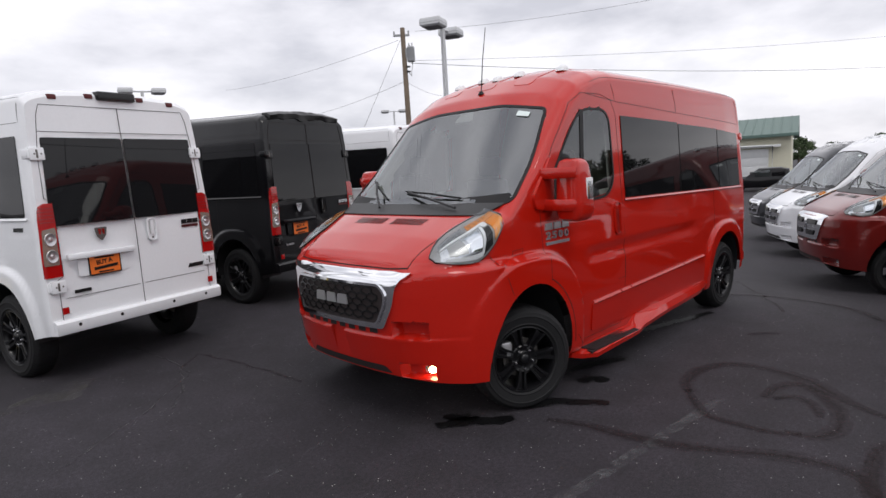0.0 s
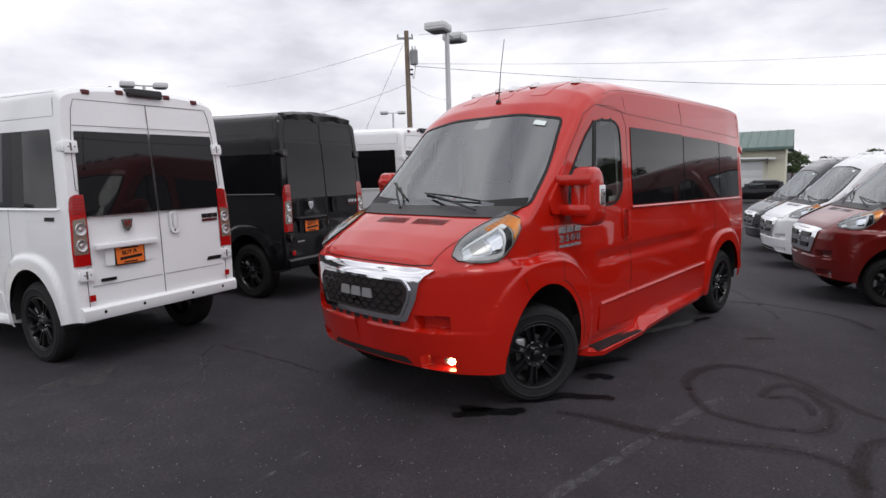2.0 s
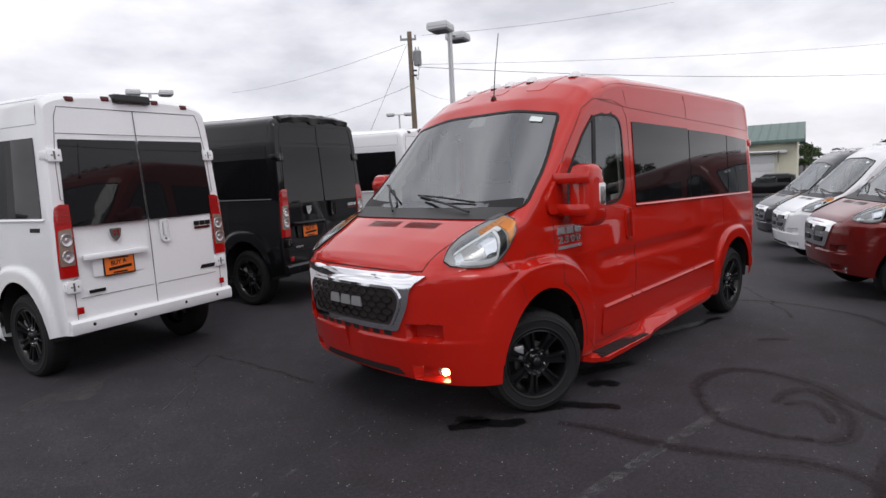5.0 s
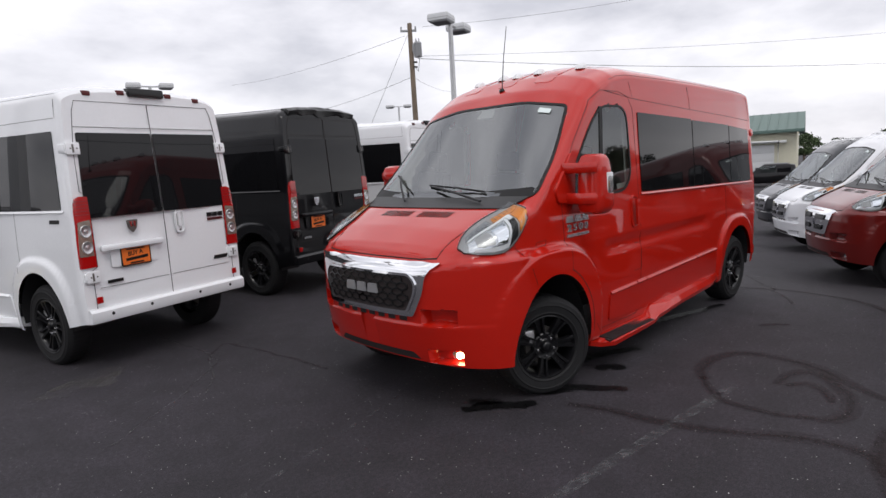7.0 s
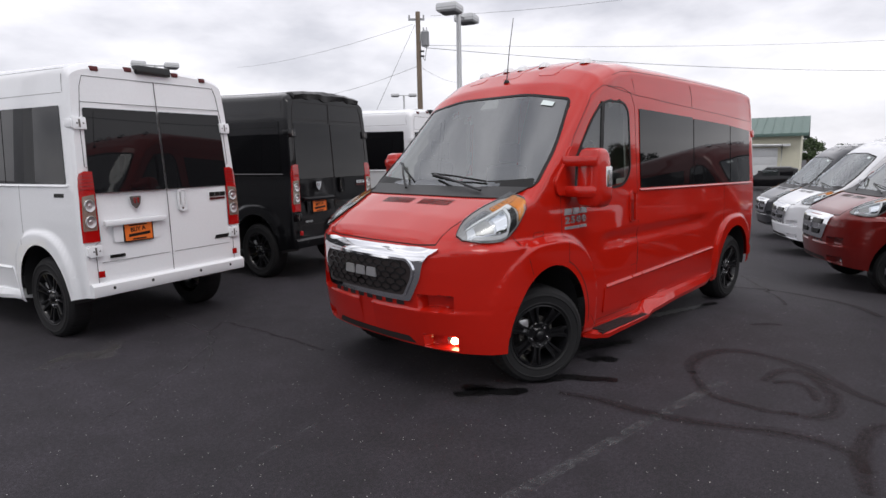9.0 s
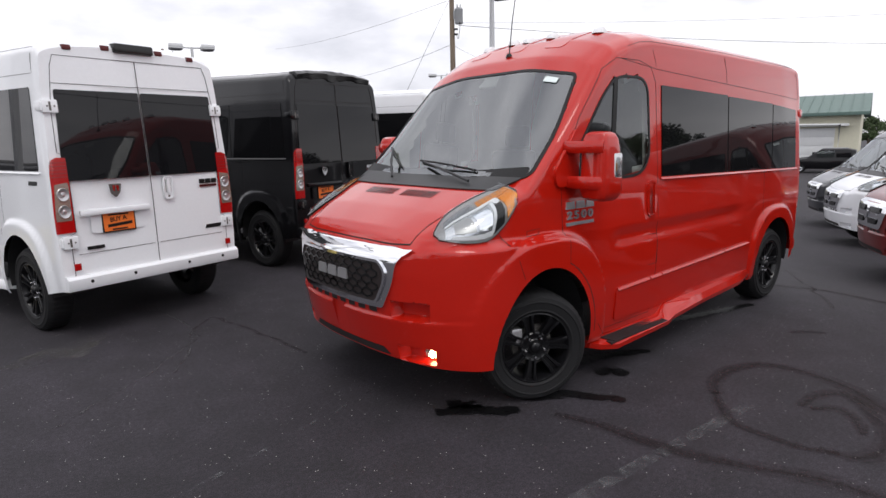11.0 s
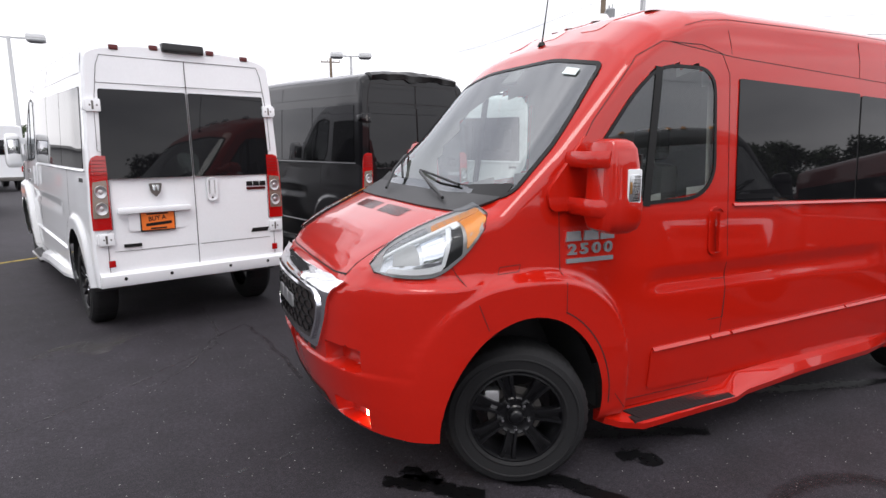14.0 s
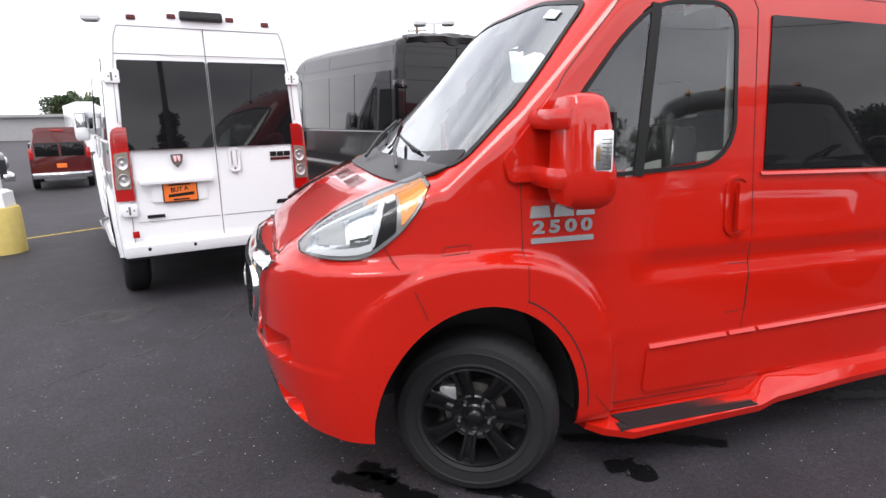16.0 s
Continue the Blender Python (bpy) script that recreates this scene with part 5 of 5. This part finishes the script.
def car_park_lamp(x, y, top, ux, uy, reach=1.1, size=0.36, base_z=0.0):
    """A tall square post with two box lamps on short arms."""
    lamp = empty("car_park_lamp", pose(x, y, base_z))
    tagged(lamp, "pale grey car park lamp with two box heads", "street lamp", "car park lamps")
    h = top - base_z
    part("post", loft([[(-r, -r, z), (r, -r, z), (r, r, z), (-r, r, z)] for z, r in ((-0.1, 0.10), (h * 0.5, 0.085), (h, 0.07))]), GALV, lamp)
    for s in (-1, 1):
        cx, cy = s * ux * reach, s * uy * reach
        m = Matrix.Translation((cx, cy, h - 0.02)) @ Matrix.Rotation(math.atan2(uy, ux), 4, "Z")
        bm = loft([[m @ Vector((a * w, b * w, z)) for a, b in ((-1, -1), (1, -1), (1, 1), (-1, 1))] for z, w in ((-0.16, size * 0.86), (-0.10, size), (0.10, size), (0.17, size * 0.92))])
        hd = part("lamp_head", bm, GALV, lamp)
        part("lens", loft([[m @ Vector((a * w, b * w, z)) for a, b in ((-1, -1), (1, -1), (1, 1), (-1, 1))] for z, w in ((-0.20, size * 0.6), (-0.155, size * 0.74))]), CABIN, hd)
        part("lamp_seam", loft([[m @ Vector((a * w, b * w, z)) for a, b in ((-1, -1), (1, -1), (1, 1), (-1, 1))] for z, w in ((-0.025, size * 1.006), (0.0, size * 1.006))]), TANK, hd)
        part("arm", tube([(0, 0, h - 0.05), (cx * 0.7, cy * 0.7, h - 0.03)], 0.05), GALV, lamp)
    return lamp


L1 = Vector((15.13, 14.62, 7.82))
car_park_lamp(L1.x, L1.y, L1.z, 0.91, 0.41, 1.05, 0.44, lot(L1.x, L1.y))
L2 = Vector((10.12, 36.76, 7.93))
car_park_lamp(L2.x, L2.y, L2.z, 0.97, -0.25, 0.95, 0.42)
L3 = Vector((-8.10, 31.50, 6.99))
car_park_lamp(L3.x, L3.y, L3.z, 0.99, 0.1, 1.1, 0.40)
L4 = Vector((45.14, 53.55, 9.47))
car_park_lamp(L4.x, L4.y, L4.z, 0.75, -0.65, 1.1, 0.5, lot(L4.x, L4.y))


def utility_pole(x, y, top, base_z=0.0, tank=True, yaw=0.0):
    pole = empty("utility_pole", pose(x, y, base_z, 0, 0, yaw))
    tagged(pole, "weathered wooden utility pole with insulators", "utility pole", "utility poles")
    h = top - base_z
    part("pole", tube([(0, 0, -0.2), (0.02, 0, h * 0.5), (0, 0, h)], 0.17, 14, None, 0.72), WOOD, pole)
    part("cross_arm", box(bmesh.new(), -0.9 if not tank else -0.5, -0.06, h - 0.42, 0.9 if not tank else 0.35, 0.06, h - 0.32, 0.01), WOOD if not tank else TANK, pole)
    for a in ((-0.45, 0.3) if tank else (-0.8, -0.3, 0.3, 0.8)):
        part("insulator", lathe([(0.0, 0.14), (0.03, 0.13), (0.05, 0.08), (0.03, 0.05), (0.05, 0.02), (0.02, -0.04)], 10, "z", None, (a, 0, h - 0.28)), TANK, pole)
    if tank:
        tk = part("transformer", lathe([(0.0, 0.78), (0.16, 0.78), (0.21, 0.72), (0.22, 0.70), (0.21, 0.68), (0.21, 0.06), (0.19, 0.0), (0.0, 0.0)], 20, "z", None, (0.36, -0.1, h - 1.75)), TANK, pole, "grey transformer can")
        for a in (-0.08, 0.08):
            part("bushing", lathe([(0.0, 0.20), (0.03, 0.19), (0.04, 0.1), (0.03, 0.0)], 8, "z", None, (0.36 + a, -0.1, h - 0.98)), GALV, tk)
        part("bracket", box(bmesh.new(), 0.08, -0.14, h - 1.5, 0.22, -0.04, h - 1.1, 0.01), TANK, pole)
        part("drop_cable", tube([(0.3, -0.25, h - 0.9), (0.42, -0.3, h - 1.9), (0.32, -0.25, h - 2.5), (0.16, -0.15, h - 2.2)], 0.018, 6), WIRE, pole)
        for z in (h - 2.0, h - 2.25):
            part("clamp", box(bmesh.new(), 0.10, -0.2, z - 0.04, 0.3, -0.05, z + 0.04, 0.02), WIRE, pole)
    return pole


U1 = Vector((17.88, 20.28, 9.32))
utility_pole(U1.x, U1.y, U1.z, lot(U1.x, U1.y), True, -42)
U2 = Vector((12.78, 52.63, 9.99))
utility_pole(U2.x, U2.y, U2.z, 0.0, False, -15)


def cable(a, b, sag, r=0.014, label="thin black overhead cable"):
    a, b = Vector(a), Vector(b)
    r = r * 0.65
    pts = [a.lerp(b, t / 16) - Vector((0, 0, 4 * sag * (t / 16) * (1 - t / 16))) for t in range(17)]
    return tagged(part("overhead_cable", tube(pts, r, 5), WIRE, None), label, "cable", "overhead cables")


cable((18.12, 20.06, 7.52), (56.43, 1.06, 7.51), 0.5, 0.022)
cable((18.13, 20.05, 7.64), (66.39, 1.97, 11.34), 0.4, 0.014)
cable((18.37, 19.83, 9.12), (33.01, 12.96, 11.47), 0.2, 0.012)
cable((17.67, 20.46, 8.70), (26.50, 59.66, 11.89), 0.4, 0.014)
cable((17.78, 20.36, 6.56), (27.48, 47.81, 7.65), 0.3, 0.016)
cable((17.76, 20.38, 8.70), (12.07, 17.27, 3.01), 0.0, 0.014, "taut guy wire of the utility pole")
cable((17.83, 20.32, 6.64), (32.55, 31.13, 7.90), 0.3, 0.012)

# ---- garage with green roof ----
CREAM = shader("cream_siding", (0.62, 0.60, 0.47), 0.7, 0, 0, 0.06, 6)
GREENROOF = shader("green_metal_roof", (0.10, 0.16, 0.14), 0.5, 0.2, 0, 0.1, 3)
DOORW = shader("white_garage_door", (0.66, 0.67, 0.67), 0.5, 0, 0, 0.05, 5)
GR = Vector((43.00, 8.72, -0.83))
house = empty("garage_building", Matrix.Translation((GR.x, GR.y, GR.z)) @ Matrix.Rotation(radians(104.0), 4, "Z"))
tagged(house, "cream garage with green metal roof and white door", "building")
EAVE = 3.80
part("wall", box(bmesh.new(), 0.0, -10.0, -0.8, 16.0, 0.0, EAVE), CREAM, house, smooth=False)
bm = bmesh.new()
sec = [(-0.5, 0.6), (-5.0, 2.0), (-10.5, 0.6)]
loops = []
for x in (-0.45, 16.4):
    loops.append([bm.verts.new((x, y, EAVE - 0.62 + z + 0.0)) for y, z in sec] + [bm.verts.new((x, y, EAVE - 0.62 + z - 0.18)) for y, z in reversed(sec)])
for k in range(6):
    bm.faces.new((loops[0][k], loops[0][(k + 1) % 6], loops[1][(k + 1) % 6], loops[1][k]))
bm.faces.new(loops[0][::-1])
bm.faces.new(loops[1])
for v in bm.verts:
    if v.co.y > -1 :
        v.co.y = 0.55
roof = part("roof", bm, GREENROOF, house, smooth=False)
for k in range(28):
    x = 0.0 + k * 0.6
    part("roof_rib", loft([[(x, 0.55, EAVE - 0.02), (x + 0.05, 0.55, EAVE - 0.02), (x + 0.05, 0.55, EAVE + 0.03), (x, 0.55, EAVE + 0.03)], [(x, -5.0, EAVE + 1.36), (x + 0.05, -5.0, EAVE + 1.36), (x + 0.05, -5.0, EAVE + 1.42), (x, -5.0, EAVE + 1.42)]]), GREENROOF, roof, smooth=False)
part("fascia", box(bmesh.new(), -0.45, 0.50, EAVE - 0.22, 16.4, 0.60, EAVE + 0.0, 0.01), GREENROOF, house)
gd = part("garage_door", box(bmesh.new(), 1.35, 0.0, -0.2, 6.0, 0.05, 2.80), DOORW, house)
for k in range(5):
    part("door_panel", box(bmesh.new(), 1.40, 0.045, -0.15 + k * 0.59, 5.95, 0.075, 0.41 + k * 0.59, 0.01), DOORW, gd)
part("pipe_frame", tube([(1.1, 0.5, -0.6), (1.1, 0.5, 3.0), (6.4, 0.5, 3.07)], 0.09, 10), DOORW, house)
part("awning", box(bmesh.new(), 0.6, 0.1, 2.90, 6.6, 0.5, 3.07, 0.03), DOORW, house)

# ---- low far building and hedge of trees ----
GREYWALL = shader("grey_block_wall", (0.30, 0.30, 0.30), 0.8, 0, 0, 0.1, 2)
SH = Vector((-32.63, 75.44, 1.84))
shop = empty("low_building", Matrix.Translation((SH.x, SH.y, 0)) @ Matrix.Rotation(radians(14), 4, "Z"))
tagged(shop, "long low grey building across the car park", "building")
part("wall", box(bmesh.new(), -30, 0, -1, 12.5, 12, 2.6, 0.0), GREYWALL, shop, smooth=False)
part("roof", box(bmesh.new(), -30.3, -0.4, 2.6, 12.8, 12.4, 2.95, 0.05), GREYWALL, shop, smooth=False)

LEAF = shader("dark_foliage", (0.045, 0.075, 0.022), 0.7, 0, 0, 0.5, 6)
BARK = shader("tree_bark", (0.09, 0.065, 0.045), 0.9, 0, 0, 0.3, 20, 0.4)


def tree_meshes(seed, conifer=False):
    rnd = random.Random(seed)
    bm = tube([(0, 0, -0.3), (0.1, 0.05, 1.5), (0.05, -0.05, 3.4), (0, 0, 5.2)], 0.24, 8, None, 0.35)
    tips = []
    for k in range(9):
        a, z = rnd.uniform(0, 6.28), rnd.uniform(1.8, 4.6)
        r = rnd.uniform(1.0, 2.1) * (0.7 if conifer else 1)
        tip = (r * math.cos(a), r * math.sin(a), z + rnd.uniform(0.4, 1.3) * (0.2 if conifer else 1))
        tube([(0, 0, z - 0.3), (tip[0] * 0.5, tip[1] * 0.5, (z + tip[2]) / 2), tip], 0.07, 5, bm, 0.4)
        tips.append(tip)
    trunk = mesh_of("trunk", bm, BARK)
    bm = bmesh.new()
    clumps = []
    for k in range(30):
        if conifer:
            z = rnd.uniform(1.2, 8.2)
            r = (8.6 - z) * 0.26
            a = rnd.uniform(0, 6.28)
            clumps.append((r * math.cos(a) * rnd.uniform(0.3, 1), r * math.sin(a) * rnd.uniform(0.3, 1), z, 0.55))
        else:
            u, a = rnd.uniform(-1, 1), rnd.uniform(0, 6.28)
            q = math.sqrt(1 - u * u) * rnd.uniform(0.5, 1.0)
            clumps.append((2.3 * q * math.cos(a), 2.3 * q * math.sin(a), 4.4 + 1.9 * u, rnd.uniform(0.55, 1.0)))
    for cx, cy, cz, cr in clumps:
        for k in range(75):
            d = Vector((rnd.gauss(0, 1), rnd.gauss(0, 1), rnd.gauss(0, 0.8))).normalized() * cr * rnd.uniform(0.45, 1.05)
            c = Vector((cx, cy, cz)) + d
            e1 = Vector((rnd.gauss(0, 1), rnd.gauss(0, 1), rnd.gauss(0, 1))).normalized() * 0.13
            e2 = e1.orthogonal().normalized() * 0.16
            vs = [bm.verts.new(c + p) for p in (e1, e2, -e1, -e2)]
            bm.faces.new(vs)
    return trunk, mesh_of("crown", bm, LEAF, False)


TREES = [tree_meshes(1), tree_meshes(2), tree_meshes(3, True)]


def tree(x, y, z, s, kind, label="leafy green tree at the edge of the lot"):
    t = empty("tree", pose(x, y, z, 0, 0, (x * 37 + y * 11) % 360))
    t.scale = (s * 1.15, s * 1.15, s)
    tagged(t, label, "tree", "trees round the lot")
    for nm, me in zip(("trunk", "crown"), TREES[kind]):
        o = new(nm, me)
        o.parent = t


for k in range(34):
    x = -45 + k * 3.6 + random.uniform(-1, 1)
    tree(x, -40 + random.uniform(-5, 4), -0.3, random.uniform(0.72, 1.12), k % 2)
# unseen row off the nose side, added to give the hood dark reflections
for k in range(15):
    tree(-40 + random.uniform(-4, 3), -38 + k * 4.2 + random.uniform(-1, 1), -0.3, random.uniform(0.75, 1.15), k % 2)
for x, y, s in ((14, -36, 0.95), (40, -38, 0.9), (-22, -40, 0.9)):
    tree(x, y, -0.3, s, 2, "tall dark conifer at the edge of the lot")
for (x, y, z), s in (((88.64, 19.95, -0.92), 0.62), ((93.71, 20.31, -1.11), 0.55), ((104.17, 19.42, -1.57), 0.5), ((99.46, 17.55, -1.46), 0.42), ((95.44, 11.64, -1.54), 0.6), ((95.93, 8.08, -1.71), 0.7), ((-32.28, 102.02, 0.93), 1.0), ((-31.83, 107.36, 0.84), 1.15), ((-28.27, 103.14, 0.82), 1.1), ((-22.27, 114.85, 0.25), 0.9)):
    tree(x, y, -0.8, s, 0 if s > 1 else 1)
utility_pole(9.0, -24.0, 9.5, -0.2, False, 8)
utility_pole(-16.0, -26.0, 9.5, 0.0, False, 8)
cable((-16.0, -26.0, 9.2), (9.0, -24.0, 9.2), 0.5, 0.03)
cable((9.0, -24.0, 9.2), (40.0, -22.0, 9.2), 0.5, 0.03)
cable((-16.0, -26.0, 9.4), (9.0, -24.0, 9.4), 0.4, 0.03)

# ---- lamp foot at the edge of the bays ----
YELLOW = shader("yellow_concrete", (0.55, 0.43, 0.13), 0.8, 0, 0, 0.15, 12, 0.3)
B1 = Vector((-4.68, 6.27, -0.03))
foot = empty("lamp_foot", pose(B1.x, B1.y, 0))
tagged(foot, "round yellow concrete foot under a white square post", "lamp post")
part("concrete_foot", lathe([(0.0, 0.66), (0.27, 0.66), (0.29, 0.63), (0.30, 0.0)], 32, "z"), YELLOW, foot)
part("base_cover", loft([[(a * w, b * w, z) for a, b in ((-1, -1), (1, -1), (1, 1), (-1, 1))] for z, w in ((0.65, 0.19), (0.86, 0.18), (0.90, 0.12))]), WHITEPL, foot)
part("post", box(bmesh.new(), -0.095, -0.095, 0.88, 0.095, 0.095, 7.2, 0.01), WHITEPL, foot)
for s in (-1, 1):
    part("lamp_head", box(bmesh.new(), s * 1.0 - 0.4, -0.36, 7.05, s * 1.0 + 0.4, 0.36, 7.35, 0.04), GALV, foot)
    part("arm", tube([(0, 0, 7.15), (s * 0.7, 0, 7.15)], 0.05), GALV, foot)


def far_vehicle(name, m, label, category, paint, sections, glass, lamps, wheels, chrome_bumper=True):
    """A vehicle far off: lofted body, inset windows, lamps, bumper and wheels."""
    car = empty(name, m)
    tagged(car, label, category)
    part("body", loft(sections), paint, car)
    for nm, b, mat in glass + lamps:
        part(nm, box(bmesh.new(), *b, 0.015), mat, car)
    for x, y, r in wheels:
        w = empty("wheel")
        w.parent, w.location = car, (x, y, r)
        s = 1 if y > 0 else -1
        part("tyre", lathe([(r * 0.6, s * 0.11), (r * 0.9, s * 0.12), (r, s * 0.08), (r, -s * 0.10), (r * 0.6, -s * 0.11)], 28), RUBBER, w)
        part("rim", lathe([(0.0, s * 0.09), (r * 0.2, s * 0.10), (r * 0.5, s * 0.07), (r * 0.62, s * 0.10)], 20), SILVER, w)
    return car


def ring(x, half_w, low, belt, top, roof_w):
    return [(x, -half_w * 0.92, low), (x, -half_w, low + 0.2), (x, -half_w, belt), (x, -roof_w, top - 0.06), (x, -roof_w * 0.8, top), (x, roof_w * 0.8, top), (x, roof_w, top - 0.06), (x, half_w, belt), (x, half_w, low + 0.2), (x, half_w * 0.92, low)]


CV = Vector((-6.52, 15.27, 0.28))
far_vehicle("conversion_van", Matrix.Translation((CV.x, CV.y, lot(CV.x, CV.y))) @ Matrix.Rotation(radians(-74), 4, "Z") @ Matrix.Scale(0.74, 4), "maroon conversion van with raised roof seen from behind", "van", DARKMAROON,
            [ring(-5.4, 0.80, 0.55, 0.9, 1.05, 0.7), ring(-4.4, 0.98, 0.4, 1.1, 1.25, 0.85), ring(-3.7, 1.0, 0.4, 1.2, 1.95, 0.8), ring(-3.2, 1.0, 0.4, 1.2, 2.28, 0.78), ring(-0.1, 1.0, 0.45, 1.2, 2.30, 0.76), ring(0.0, 0.97, 0.5, 1.2, 2.1, 0.74)],
            [("rear_window", (-0.05, -0.78, 1.25, 0.02, -0.04, 1.75), TINT), ("rear_window", (-0.05, 0.04, 1.25, 0.02, 0.78, 1.75), TINT), ("side_window", (-2.9, -0.985, 1.28, -0.5, -0.90, 1.72), TINT)],
            [("tail_lamp", (-0.05, -0.98, 1.15, 0.03, -0.84, 1.55), REDLENS), ("tail_lamp", (-0.05, 0.84, 1.15, 0.03, 0.98, 1.55), REDLENS), ("rear_bumper", (-0.05, -0.95, 0.45, 0.22, 0.95, 0.66), CHROME), ("number_plate", (0.0, -0.16, 0.82, 0.03, 0.16, 0.98), ORANGE), ("stop_lamp", (-0.1, -0.2, 2.16, 0.0, 0.2, 2.22), REDLENS)],
            [(-0.95, -0.9, 0.36), (-0.95, 0.9, 0.36), (-4.4, -0.9, 0.36), (-4.4, 0.9, 0.36)])
SV = Vector((38.66, 9.32, -0.44))
far_vehicle("suv", Matrix.Translation((SV.x, SV.y, lot(SV.x, SV.y))) @ Matrix.Rotation(radians(104), 4, "Z") @ Matrix.Scale(0.84, 4), "black estate car parked in front of the garage", "car", BLACK,
            [ring(-2.1, 0.80, 0.4, 0.95, 1.0, 0.7), ring(-1.95, 0.9, 0.32, 1.0, 1.65, 0.68), ring(-1.4, 0.92, 0.3, 1.05, 1.78, 0.7), ring(0.1, 0.92, 0.3, 1.05, 1.76, 0.7), ring(0.95, 0.92, 0.3, 1.05, 1.15, 0.75), ring(1.9, 0.9, 0.35, 0.9, 1.02, 0.75), ring(2.25, 0.75, 0.45, 0.75, 0.85, 0.65)],
            [("side_window", (-0.7, 0.80, 1.12, 0.35, 0.90, 1.60), DOORGLASS), ("side_window", (-1.7, 0.80, 1.12, -0.8, 0.90, 1.60), TINT), ("windshield", (0.3, -0.6, 1.15, 0.7, 0.6, 1.5), TINT)],
            [("roof_rail", (-1.5, 0.62, 1.79, 0.0, 0.67, 1.83), GALV), ("headlight", (2.0, 0.5, 0.7, 2.25, 0.8, 0.84), SILVER)],
            [(-1.35, -0.8, 0.34), (-1.35, 0.8, 0.34), (1.4, -0.8, 0.34), (1.4, 0.8, 0.34)])
TK = Vector((-7.97, 25.71, -0.07))
far_vehicle("box_truck", Matrix.Translation((TK.x, TK.y, 0)) @ Matrix.Rotation(radians(-70), 4, "Z"), "white delivery truck standing far across the lot", "truck", WHITE,
            [ring(-5.0, 1.0, 0.6, 1.6, 2.6, 0.98), ring(-4.9, 1.02, 0.6, 1.6, 2.7, 1.0), ring(0.0, 1.02, 0.6, 1.6, 2.7, 1.0), ring(0.05, 1.0, 0.6, 1.6, 2.65, 0.98)],
            [("rear_window", (0.03, -0.7, 1.5, 0.07, 0.7, 2.1), TINT)], [("tail_lamp", (0.03, -0.98, 0.8, 0.08, -0.85, 1.1), REDLENS), ("tail_lamp", (0.03, 0.85, 0.8, 0.08, 0.98, 1.1), REDLENS), ("rear_bumper", (0.0, -0.95, 0.45, 0.2, 0.95, 0.6), STEEL)],
            [(-0.9, -0.85, 0.4), (-0.9, 0.85, 0.4), (-4.2, -0.85, 0.4), (-4.2, 0.85, 0.4)])
PK = Vector((-7.58, 14.37, 0.31))
far_vehicle("pickup", Matrix.Translation((PK.x, PK.y, 0)) @ Matrix.Rotation(radians(25), 4, "Z"), "dark pickup with chrome grille at the lot's edge", "car", GREY,
            [ring(-5.2, 0.9, 0.5, 1.0, 1.1, 0.85), ring(-3.2, 0.95, 0.45, 1.1, 1.15, 0.9), ring(-3.0, 0.95, 0.45, 1.15, 1.8, 0.75), ring(-1.6, 0.95, 0.45, 1.15, 1.82, 0.75), ring(-0.9, 0.95, 0.45, 1.1, 1.2, 0.85), ring(0.0, 0.9, 0.5, 0.95, 1.1, 0.8)],
            [("windshield", (-1.5, -0.65, 1.25, -1.15, 0.65, 1.6), TINT)], [("grille", (-0.05, -0.5, 0.65, 0.06, 0.5, 1.0), CHROME), ("headlight", (-0.08, -0.85, 0.75, 0.05, -0.55, 0.98), SILVER), ("headlight", (-0.08, 0.55, 0.75, 0.05, 0.85, 0.98), SILVER), ("front_bumper", (-0.1, -0.92, 0.42, 0.14, 0.92, 0.6), CHROME)],
            [(-0.95, -0.85, 0.38), (-0.95, 0.85, 0.38), (-4.3, -0.85, 0.38), (-4.3, 0.85, 0.38)])
